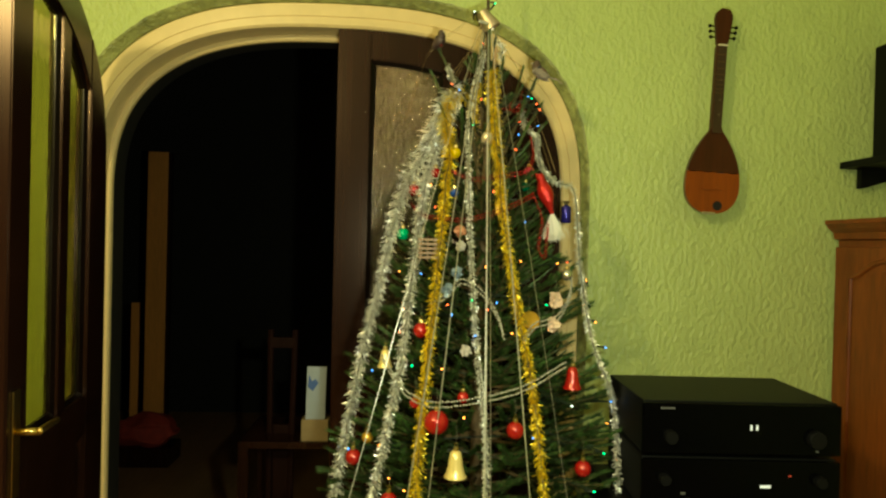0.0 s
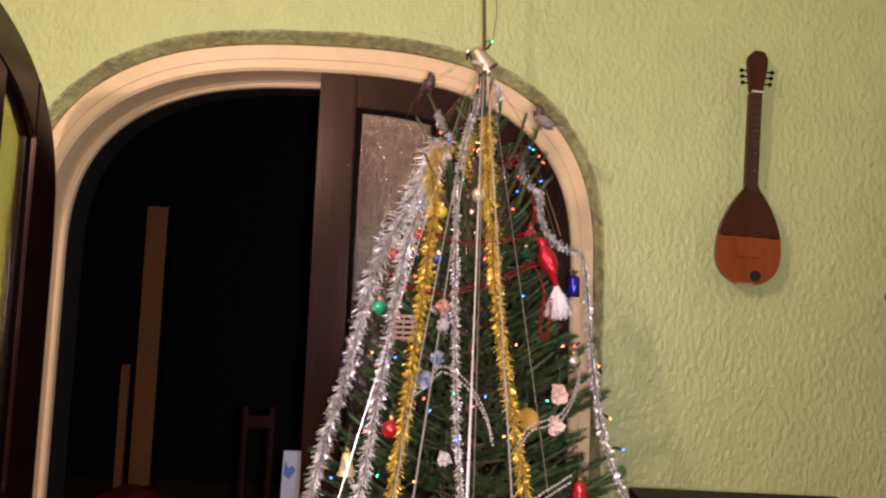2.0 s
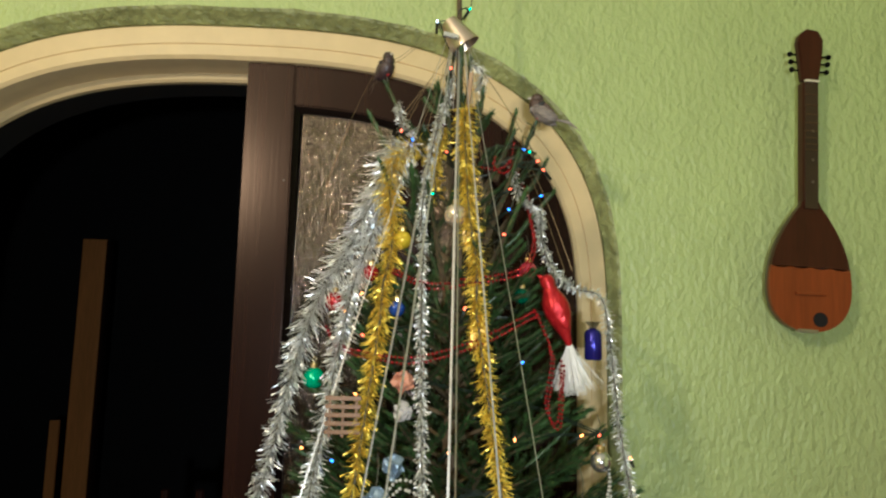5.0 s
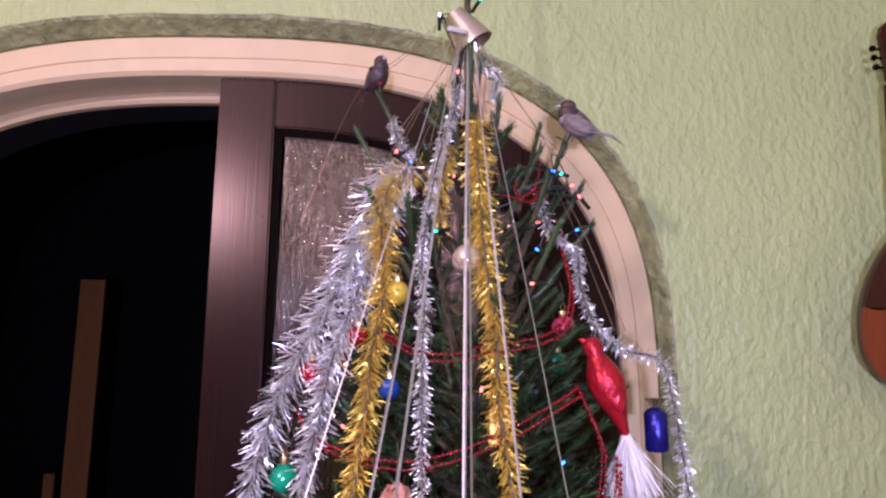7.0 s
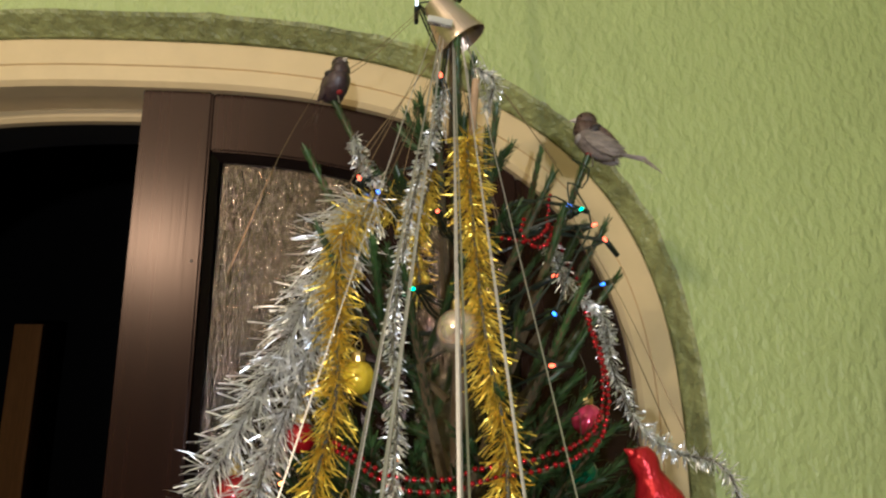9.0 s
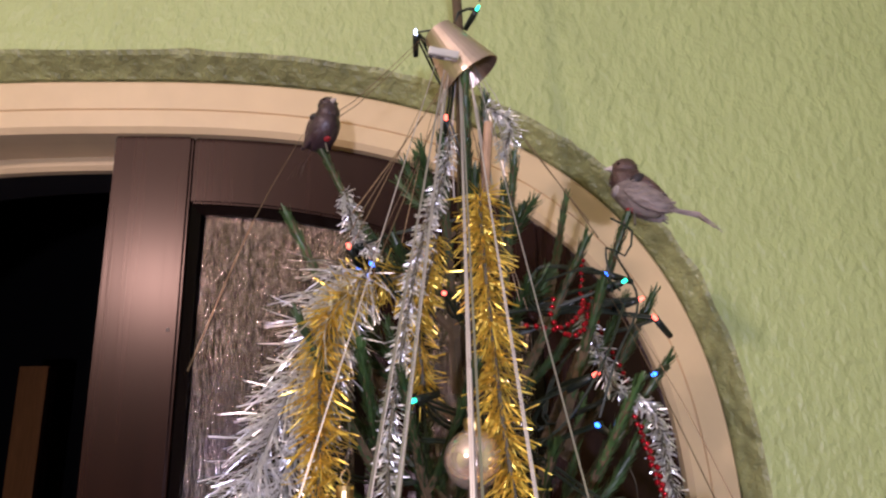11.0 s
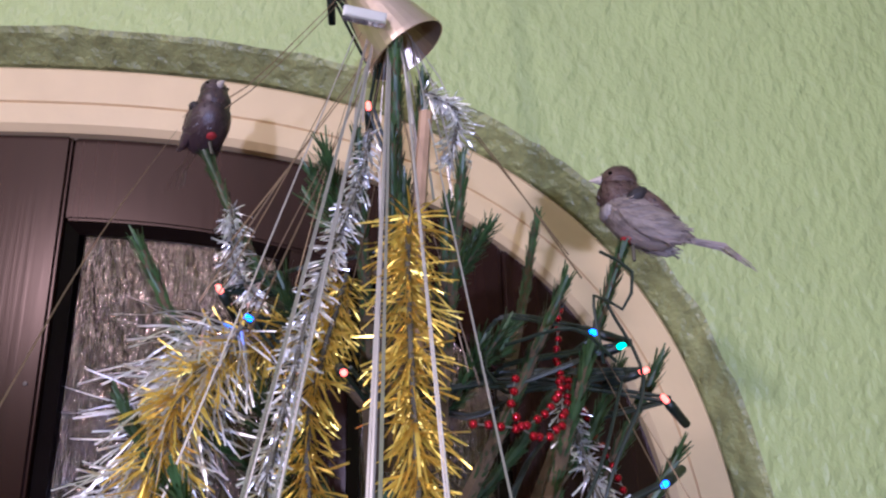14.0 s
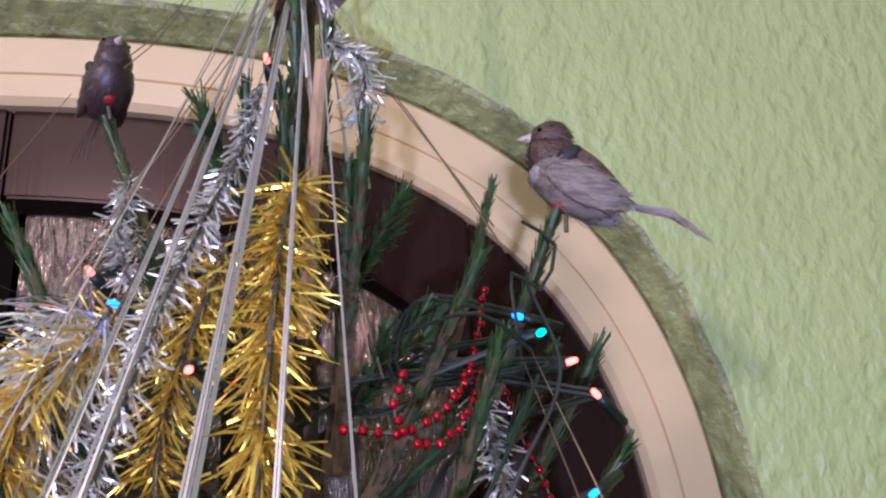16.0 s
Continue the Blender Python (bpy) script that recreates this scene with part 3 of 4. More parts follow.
def bough(start, tip, side_twigs, density, nlen, sag=0.0, thick=0.004, lo=0.18, hi=0.62):
    """One branch: its wood as one mesh and its needles as a sub-part."""
    start, tip = Vector(start) - OFF, Vector(tip) - OFF
    mid = (start + tip) / 2 + Vector((0, 0, -sag))
    main = smooth_path([start, mid, tip], 0.02)
    wood = tube(main, thick, 5, taper=0.45)
    verts, faces = [], []
    first = int(len(main) * 0.25)
    needles_on(verts, faces, main[first:], density, nlen, lo, hi)
    L = (tip - start).length
    ax = (tip - start).normalized()
    flat = ax.cross(Vector((0, 0, 1))).normalized()
    for k in range(side_twigs):
        t = 0.25 + 0.65 * (k + rng.random() * 0.6) / side_twigs
        p = main[int(t * (len(main) - 1))]
        side = 1 if k % 2 else -1
        l = L * (1 - t) * rng.uniform(0.55, 0.9) + 0.03
        d = (ax * 0.75 + flat * side * rng.uniform(0.5, 0.8) + Vector((0, 0, rng.uniform(-0.1, 0.3)))).normalized()
        q = p + d * l
        if (q + OFF).y > WALL + 0.045 - 0.03:
            continue
        tw = smooth_path([p, (p + q) / 2 + Vector((0, 0, -0.006)), q], 0.02)
        tube(tw, thick * 0.55, 4, wood, 0.5)
        needles_on(verts, faces, tw, density, nlen, lo, hi)
    b = part("branch", wood, M_TWIG, tree)
    link("needles", verts, faces, M_NEEDLE, b)
    return b


trunk_pts = [(0.0, 0.0, 0.02), (0.004, 0.0, 0.6), (-0.003, 0.002, 1.2), (0.004, -0.004, 1.7), (0.006, -0.012, 1.86)]
part("trunk", tube(smooth_path(trunk_pts, 0.03), 0.032, 12, taper=0.18), M_BARK, tree, smooth=True)
part("leader", tube(smooth_path([(0.0, 0.004, 1.9), (0.0, 0.0, 2.1), (-0.006, -0.004, 2.26), (-0.010, 0.0, 2.42)], 0.02), 0.0058, 8, taper=0.5), M_TWIG, tree)
part("cut_stub", tube(smooth_path([Vector(p) - OFF for p in ((0.106, 2.176, 1.86), (0.108, 2.172, 1.93), (0.113, 2.166, 1.992))], 0.02), 0.0042, 8, taper=0.9), M_STUB, tree, "pale stripped cut stub of a side shoot")
stand_bm = lathe([(0, 0), (0.2, 0), (0.2, 0.02), (0.08, 0.05), (0.06, 0.16), (0, 0.16)], 24)
part("tree_stand", stand_bm, M_BLACK, tree, "dark round tree stand")

# whorls of branches, steeper towards the top
count = 150
for k in range(count):
    f = (k + 0.5) / count
    zt = 0.62 + 1.36 * f ** 0.85
    az = k * 2.39996 + rng.uniform(-0.25, 0.25)
    dx, dy = math.cos(az), math.sin(az)
    r = radius(zt) * rng.uniform(0.70, 0.98) + 0.006
    if zt > 1.70 and (k % 4 or dy < -0.3):
        continue
    dx, dy = math.cos(az), math.sin(az)
    if dy > 0:
        r = min(r, 0.215 / max(dy, 0.2))
    if dx > 0.3 and zt < 1.22 and dy > -0.75:
        r = min(r, 0.26 / dx)
    slope = radians(12 + 38 * f ** 1.5)
    bough((AX + 0.01 * dx, AY + 0.01 * dy, zt - r * math.tan(slope)), (AX + r * dx, AY + r * dy, zt), max(2, int(9 * r / 0.4) + 2), 2300 if zt > 1.4 else 1700, 0.015 if zt > 1.4 else 0.018, sag=0.02 * r / 0.3)

# single upright twigs near the top
for a, b, n in (((0.150, 2.20, 1.74), (0.221, 2.178, 1.912), 0), ((0.165, 2.21, 1.73), (0.240, 2.195, 1.848), 0), ((0.140, 2.18, 1.71), (0.188, 2.150, 1.848), 1), ((0.105, 2.20, 1.74), (0.182, 2.165, 1.888), 1),
                ((0.115, 2.20, 1.80), (0.133, 2.175, 1.958), 0), ((0.118, 2.20, 1.80), (0.124, 2.180, 1.935), 0), ((0.085, 2.20, 1.78), (0.075, 2.175, 1.975), 0), ((0.092, 2.20, 1.80), (0.094, 2.172, 1.975), 0),
                ((0.045, 2.22, 1.86), (-0.034, 2.266, 2.008), 0), ((0.03, 2.21, 1.78), (-0.052, 2.215, 1.925), 0), ((0.17, 2.29, 1.84), (0.214, 2.345, 1.985), 0), ((0.13, 2.20, 1.66), (0.255, 2.215, 1.80), 1),
                ((0.12, 2.18, 1.62), (0.19, 2.10, 1.775), 1), ((0.08, 2.18, 1.62), (0.045, 2.10, 1.78), 1), ((0.05, 2.19, 1.68), (-0.03, 2.16, 1.83), 1), ((0.10, 2.17, 1.6), (0.13, 2.07, 1.74), 1),
                ((0.100, 2.20, 1.84), (0.096, 2.182, 2.035), 0), ((0.104, 2.20, 1.85), (0.112, 2.186, 2.015), 0), ((0.095, 2.19, 1.80), (0.100, 2.165, 1.94), 0)):
    bough(a, b, n, 4600, 0.0165, 0.006, 0.0052, 0.10, 0.36)

# low outer boughs that reach past the garlands
for a, b in (((0.05, 2.16, 0.93), (-0.262, 1.96, 1.012)), ((0.05, 2.14, 0.90), (-0.285, 1.92, 0.955)), ((0.06, 2.14, 0.86), (-0.252, 1.88, 0.905)), ((0.06, 2.12, 0.98), (-0.21, 1.93, 1.065)),
             ((0.13, 2.16, 1.08), (0.372, 2.00, 1.185)), ((0.13, 2.15, 1.05), (0.350, 1.93, 1.130)), ((0.13, 2.14, 0.98), (0.352, 1.88, 1.045)), ((0.12, 2.12, 0.90), (0.330, 1.84, 0.955))):
    bough(a, b, 9, 2000, 0.018, 0.02, 0.0045)

# ---- tinsel, strips, bead strings ----
M_SILVER = mat("silver_foil", (0.95, 0.95, 0.97), 0.33, metal=0.85, vary=0.1, scale=300)
M_GOLD = mat("gold_foil", (1.0, 0.70, 0.11), 0.33, metal=0.85, vary=0.15, scale=300)
M_LAMETTA = mat("silver_strip_foil", (0.56, 0.53, 0.50), 0.38, metal=0.80, vary=0.08, scale=200)
M_CORD = mat("dark_cord", (0.10, 0.09, 0.06), 0.7)
M_REDBEAD = mat("red_metal_bead", (0.36, 0.008, 0.014), 0.16, metal=0.7, vary=0.1)
M_WHITEBEAD = mat("pearl_bead", (0.40, 0.38, 0.34), 0.25, vary=0.05)


def tinsel(points, material, label, r=0.020, density=3900, droop=0.25, low=1.0):
    """A garland: its twisted cord and a brush of narrow foil strips round it."""
    root = thing("tinsel_garland", points[0], label, "tinsel garland", "garlands on the tree")
    off = Vector(points[0])
    pts = [p - off for p in smooth_path(points, 0.008)]
    part("cord", tube(pts, 0.0016, 5), M_CORD, root)
    verts, faces = [], []
    for step, (a, b) in enumerate(zip(pts, pts[1:])):
        ax = b - a
        ln = ax.normalized()
        o = ln.orthogonal().normalized()
        w = ln.cross(o)
        far = 1 + (low - 1) * min(1, 2.2 * step / len(pts))
        for _ in range(int(ax.length * density + rng.random())):
            th = rng.uniform(0, 2 * math.pi)
            out = o * math.cos(th) + w * math.sin(th)
            lean = rng.uniform(-0.15, 1.0)
            d = (out * math.cos(lean) + ln * math.sin(lean) + Vector((0, 0, -droop * rng.random()))).normalized()
            side = (d.cross(ln) * math.cos(th * 3) + d.cross(out + ln) * math.sin(th * 5))
            side = (side - d * side.dot(d)).normalized() if side.length > 1e-4 else d.orthogonal().normalized()
            p, l = a + ax * rng.random(), r * far * rng.uniform(0.6, 1.4)
            k = len(verts)
            half = rng.uniform(0.00042, 0.00085)
            up = side.cross(d)
            turn, curl = rng.uniform(-1.1, 1.1), l * rng.uniform(-0.22, 0.22)
            for q in range(4):
                u = q / 3
                c = p + d * l * u + up * curl * u * u + Vector((0, 0, -l * 0.12 * u * u))
                sd = (side * math.cos(turn * q) + up * math.sin(turn * q)) * half * (1 - 0.25 * u)
                verts += [c - sd, c + sd]
                if q:
                    m1 = k + 2 * q
                    faces.append((m1 - 2, m1 - 1, m1 + 1, m1))
    link("foil_fringe", verts, faces, material, root)
    return root


tinsel([(-0.004, 2.19, 1.885), (-0.029, 2.18, 1.811), (-0.071, 2.168, 1.707), (-0.115, 2.155, 1.622), (-0.14, 2.14, 1.549), (-0.175, 2.095, 1.369), (-0.21, 2.025, 1.208),
        (-0.238, 1.955, 1.037), (-0.26, 1.895, 0.88)], M_SILVER, "silver tinsel garland hanging down the side of the tree", 0.038, 3000, low=0.46)
tinsel([(0.016, 2.18, 1.875), (-0.004, 2.18, 1.84), (-0.020, 2.18, 1.785), (-0.055, 2.148, 1.67), (-0.070, 2.10, 1.593), (-0.10, 2.0, 1.349), (-0.116, 1.93, 1.2), (-0.140, 1.892, 1.081), (-0.175, 1.84, 0.90)],
       M_SILVER, "bright silver tinsel garland hanging over the branches", 0.030, 3200, low=0.52)
tinsel([(0.07, 2.20, 1.885), (0.04, 2.195, 1.872), (0.010, 2.185, 1.862), (-0.008, 2.168, 1.842), (-0.016, 2.165, 1.799), (-0.009, 2.120, 1.727), (-0.008, 2.09, 1.68), (-0.018, 2.07, 1.627), (-0.020, 2.045, 1.571), (-0.048, 1.94, 1.303),
        (-0.065, 1.87, 1.136), (-0.082, 1.79, 0.91)], M_GOLD, "thick gold tinsel garland hanging down the tree", 0.024, 3500, low=0.66)
tinsel([(0.104, 2.16, 1.932), (0.101, 2.14, 1.898), (0.103, 2.10, 1.795), (0.107, 2.072, 1.723), (0.115, 2.048, 1.661), (0.113, 2.026, 1.605), (0.117, 2.005, 1.555), (0.146, 1.91, 1.31), (0.172, 1.854, 1.156), (0.19, 1.765, 0.91)],
       M_GOLD, "gold tinsel garland hanging from the tree top", 0.021, 3500, low=0.70)
tinsel([(0.082, 2.175, 1.985), (0.076, 2.168, 1.95), (0.054, 2.142, 1.872), (0.036, 2.095, 1.747), (0.039, 2.066, 1.679), (0.038, 2.036, 1.611), (0.042, 1.95, 1.409), (0.049, 1.892, 1.26), (0.064, 1.812, 1.079), (0.066, 1.76, 0.91)],
       M_SILVER, "thin silver tinsel garland down the middle of the tree", 0.0095, 2900)
tinsel([(0.185, 2.19, 1.84), (0.194, 2.157, 1.783), (0.229, 2.18, 1.765), (0.228, 2.15, 1.711), (0.244, 2.14, 1.666), (0.283, 2.165, 1.640), (0.318, 2.148, 1.628), (0.330, 2.14, 1.58), (0.331, 2.08, 1.409), (0.338, 1.99, 1.251), (0.373, 1.965, 1.147),
        (0.385, 1.94, 1.06), (0.37, 1.86, 0.91)], M_SILVER, "thin silver tinsel garland looped round the tree side", 0.0105, 3000)
tinsel([(0.112, 2.18, 2.012), (0.132, 2.18, 2.000), (0.128, 2.19, 1.972)], M_SILVER, "short silver tinsel end near the tree top", 0.0115, 4200)
tinsel([(0.07, 2.17, 1.90), (0.055, 2.15, 1.83), (0.058, 2.14, 1.78)], M_GOLD, "short gold tinsel end among the branches", 0.015, 3000)
tinsel([(-0.01, 2.25, 1.965), (0.0, 2.22, 1.92), (0.02, 2.19, 1.89)], M_SILVER, "short silver tinsel end round an upper twig", 0.011, 2400)


M_THREAD = mat("dull_gold_thread", (0.20, 0.14, 0.075), 0.45, metal=0.5, vary=0.2)


def strip(points, width, label, material=M_LAMETTA):
    """A narrow flat foil strip with a slow twist."""
    pts = smooth_path(points, 0.03)
    off = Vector(points[0])
    strands = 3 if width > 0.003 else 1
    ribbons = []
    for j in range(strands):
        verts, faces = [], []
        ph, drift = rng.uniform(-0.6, 0.6), rng.uniform(-0.4, 0.4)
        for k, p in enumerate(pts):
            d = (pts[min(k + 1, len(pts) - 1)] - pts[max(k - 1, 0)]).normalized()
            view = Vector((math.sin(ph + k * 0.02), -math.cos(ph + k * 0.02), 0))
            across = d.cross(view).normalized() * width * (0.42 + 0.95 * (k / len(pts)))
            sd = across * 0.5 if strands == 1 else across * 0.19
            c = p - off if strands == 1 else p - off + across * ((j - 1) * 0.31 + 0.10 * math.sin(k * 0.35 + j * 2 + drift)) + Vector((0, -0.0004 * j, 0))
            n = sd.cross(d).normalized() * 0.00015
            verts += [c - sd - n, c + sd - n, c + sd + n, c - sd + n]
            if k:
                q = 4 * k
                faces += [(q - 4 + i, q - 4 + (i + 1) % 4, q + (i + 1) % 4, q + i) for i in range(4)]
        ribbons.append((verts, faces))
    if strands == 1:
        root = link("lametta_strip", *ribbons[0], material)
        root.location = off
        return tagged(root, label, "lametta strip", "lametta strips from the tree top")
    root = thing("lametta_bundle", off, label, "lametta strip", "lametta strips from the tree top")
    for verts, faces in ribbons:
        link("strand", verts, faces, material, root)
    return root


TIP = (0.092, 2.192, 2.062)
for ex, ez, w, bow in ((-0.110, 0.86, 0.0036, 0.012), (-0.062, 0.87, 0.0046, 0.014), (0.058, 0.87, 0.0048, 0.012), (0.071, 0.87, 0.0028, 0.016), (0.158, 0.87, 0.0034, 0.012),
                      (-0.225, 0.90, 0.0016, 0.012), (0.235, 0.95, 0.0016, 0.012)):
    r = radius(ez) + 0.012
    ey = AY - math.sqrt(max(0.01, r * r - (ex - AX) ** 2))
    sx = 0.092 + 0.075 * (ex - 0.05)
    m = [(sx * (1 - t) + ex * t, TIP[1] * (1 - t) + ey * t - bow * math.sin(math.pi * t) ** 1.4, (TIP[2] - 0.004) * (1 - t) + ez * t) for t in (0, 0.15, 0.4, 0.7, 1)]
    strip(m, w, "long straight silver lametta strip hanging from the tree top")
for a, b, c in (((0.062, 2.195, 2.088), (-0.005, 2.245, 2.050), (-0.045, 2.262, 2.035)), ((0.064, 2.195, 2.086), (0.0, 2.24, 2.045), (-0.040, 2.258, 2.028)), ((-0.052, 2.255, 2.022), (-0.085, 2.225, 1.93), (-0.12, 2.19, 1.80)),
                ((0.105, 2.19, 2.04), (0.15, 2.19, 1.98), (0.195, 2.19, 1.915)), ((0.108, 2.19, 2.04), (0.155, 2.19, 1.975), (0.20, 2.185, 1.90)), ((0.085, 2.19, 2.05), (0.03, 2.19, 1.96), (-0.01, 2.19, 1.89)),
                ((0.087, 2.19, 2.05), (0.055, 2.18, 1.96), (0.02, 2.175, 1.87)), ((0.20, 2.18, 1.86), (0.222, 2.13, 1.77), (0.25, 2.09, 1.66)), ((0.205, 2.18, 1.86), (0.232, 2.13, 1.77), (0.262, 2.09, 1.66)), ((0.088, 2.19, 2.05), (0.045, 2.2, 1.99), (0.0, 2.21, 1.93))):
    strip([a, b, c], 0.0009, "thin golden lametta thread slung between the twigs", M_THREAD)
for k in range(9):
    e = Vector((rng.uniform(0.0, 0.08) if k % 3 else rng.uniform(0.11, 0.15), rng.uniform(2.16, 2.20), rng.uniform(1.84, 1.90)))
    q = Vector((0.090 + rng.uniform(-0.012, 0.012), 2.192, 2.066))
    strip([q, (q + e) / 2 + Vector((rng.uniform(-0.004, 0.004), -0.004, -0.004)), e], rng.uniform(0.0004, 0.0007), "thin golden lametta thread hanging from the tree top", M_THREAD)
for k in range(11):
    a = rng.uniform(0, 6.28)
    q = Vector((0.095 + 0.008 * math.cos(a), 2.20 + 0.008 * math.sin(a), 2.068))
    e = Vector((0.102 + 0.034 * math.cos(a), 2.195 + 0.026 * math.sin(a), rng.uniform(1.94, 2.02)))
    strip([q, (q + e) / 2 + Vector((0.006 * math.cos(a), 0.006 * math.sin(a), 0.0)), e], rng.uniform(0.0008, 0.0018), "short foil strip gathered under the tree top cap")


def beads(name, points, r, gap, material, label, wave=0.0):
    root = thing(name, points[0], label, "bead string", "bead strings on the tree")
    off = Vector(points[0])
    pts = smooth_path(points, 0.002)
    dist, last = gap, pts[0]
    unit = bmesh.new()
    bmesh.ops.create_icosphere(unit, subdivisions=2, radius=r)
    uv = [v.co.copy() for v in unit.verts]
    uf = [[v.index for v in f.verts] for f in unit.faces]
    unit.free()
    verts, faces = [], []
    for p in pts:
        dist += (p - last).length
        last = p
        if dist >= gap:
            dist = 0
            k = len(verts)
            j = Vector((rng.uniform(-1, 1), rng.uniform(-1, 1), rng.uniform(-1, 1))) * r * 0.35
            verts += [v + p - off + j for v in uv]
            faces += [[k + i for i in f] for f in uf]
    part("thread", tube([p - off for p in pts[::4]], r * 0.25, 4), M_CORD, root)
    tagged(link("bead_strand", verts, faces, material, root, smooth=True), kind="stuff")
    return root


RB = ("bead_string", 0.0021, 0.0046, M_REDBEAD, "string of tiny shiny red beads on the branches")
for pts in ([(-0.02, 2.10, 1.66), (0.002, 2.070, 1.653), (0.031, 2.050, 1.637), (0.066, 2.040, 1.633), (0.1, 2.041, 1.641), (0.15, 2.050, 1.649), (0.189, 2.078, 1.666), (0.207, 2.115, 1.708), (0.205, 2.15, 1.76)],
            [(-0.10, 2.11, 1.57), (-0.082, 2.095, 1.547), (-0.033, 2.040, 1.536), (0.02, 2.01, 1.532), (0.068, 2.0, 1.542), (0.123, 2.01, 1.562), (0.185, 2.043, 1.592), (0.205, 2.07, 1.60)],
            [(0.128, 2.125, 1.822), (0.147, 2.128, 1.820), (0.160, 2.135, 1.824), (0.174, 2.15, 1.838), (0.184, 2.19, 1.858), (0.19, 2.2, 1.885)],
            [(0.150, 2.135, 1.842), (0.146, 2.13, 1.828), (0.156, 2.128, 1.815), (0.172, 2.142, 1.822), (0.184, 2.17, 1.845)],
            [(0.195, 2.205, 1.86), (0.200, 2.198, 1.824), (0.206, 2.195, 1.809), (0.214, 2.192, 1.79), (0.22, 2.18, 1.76)],
            [(0.20, 2.06, 1.60), (0.222, 2.055, 1.54), (0.212, 2.04, 1.47), (0.226, 2.03, 1.45), (0.236, 2.05, 1.53)]):
    beads(RB[0], pts, *RB[1:])
    if pts[0][2] < 1.7:
        beads(RB[0], [(x + 0.003, y - 0.003, z - 0.007) for x, y, z in pts], *RB[1:])
WB = ("bead_string", 0.0023, 0.0050, M_WHITEBEAD, "string of small pearly white beads on the branches")
for pts in ([(-0.16, 1.96, 1.21), (-0.142, 1.945, 1.183), (-0.102, 1.890, 1.143), (-0.04, 1.857, 1.127), (0.069, 1.84, 1.145), (0.157, 1.852, 1.168), (0.255, 1.902, 1.21)],
            [(-0.05, 1.96, 1.33), (-0.008, 1.945, 1.363), (0.019, 1.946, 1.39), (0.064, 1.93, 1.366), (0.097, 1.908, 1.317), (0.112, 1.893, 1.27)],
            [(0.157, 1.894, 1.265), (0.184, 1.911, 1.295), (0.242, 1.941, 1.311), (0.287, 2.0, 1.37), (0.29, 2.04, 1.42)]):
    beads(WB[0], pts, *WB[1:])
    beads(WB[0], [(x, y - 0.004, z - 0.010) for x, y, z in pts], *WB[1:])

# ---- hung ornaments ----
M_CAP = mat("gilt_cap", (0.70, 0.52, 0.22), 0.3, metal=1.0)


def gloss(name, c, rough=0.2, metal=0.25):
    return mat(name, c, rough, metal=metal, vary=0.12, scale=60, coat=0.4)


M_BALLRED, M_PEARL, M_YEL = gloss("red_lacquer", (0.36, 0.008, 0.012)), gloss("pearl_lacquer", (0.80, 0.64, 0.50), 0.16, 0.75), gloss("yellow_lacquer", (0.72, 0.52, 0.03))
M_PINK, M_GREEN, M_BLUE = gloss("pink_lacquer", (0.80, 0.06, 0.16)), gloss("green_lacquer", (0.0, 0.42, 0.20)), gloss("blue_lacquer", (0.015, 0.06, 0.30))
M_CREAM, M_GOLDBALL = gloss("cream_gold_lacquer", (0.78, 0.60, 0.26), 0.3, 0.3), gloss("old_gold_lacquer", (0.60, 0.34, 0.06), 0.28, 0.7)


def hanger(root, z):
    bm = lathe([(0.0052, z - 0.002), (0.0056, z + 0.003), (0.0052, z + 0.006), (0, z + 0.0065)], 14)
    part("cap", bm, M_CAP, root, "gilt cap")
    part("loop", tube(smooth_path([(0, 0, z + 0.006), (0.003, 0, z + 0.010), (0.001, 0, z + 0.016), (-0.003, 0, z + 0.011), (0, 0, z + 0.006)], 0.003), 0.0005, 5), M_CAP, root, "wire loop")
    part("thread", tube(smooth_path([(0, 0, z + 0.015), (0.002, 0.006, z + 0.030), (0.0, 0.016, z + 0.045)], 0.006), 0.0004, 4), M_CORD, root, "hanging thread")


def ball(place, r, material, label, ridged=0):
    root = thing("christmas_ball", place, label, "christmas ball", "balls on the tree")
    prof = [(r * math.sin(math.pi * k / 18), -r * math.cos(math.pi * k / 18)) for k in range(19)]
    bm = lathe([(max(0, a), b) for a, b in prof], 28)
    if ridged:
        for v in bm.verts:
            v.co *= 1 + 0.03 * math.sin(ridged * math.atan2(v.co.y, v.co.x)) * math.cos(v.co.z / r)
    bmesh.ops.remove_doubles(bm, verts=bm.verts, dist=1e-5)
    part("globe", bm, material, root, smooth=True)
    hanger(root, r)
    return root


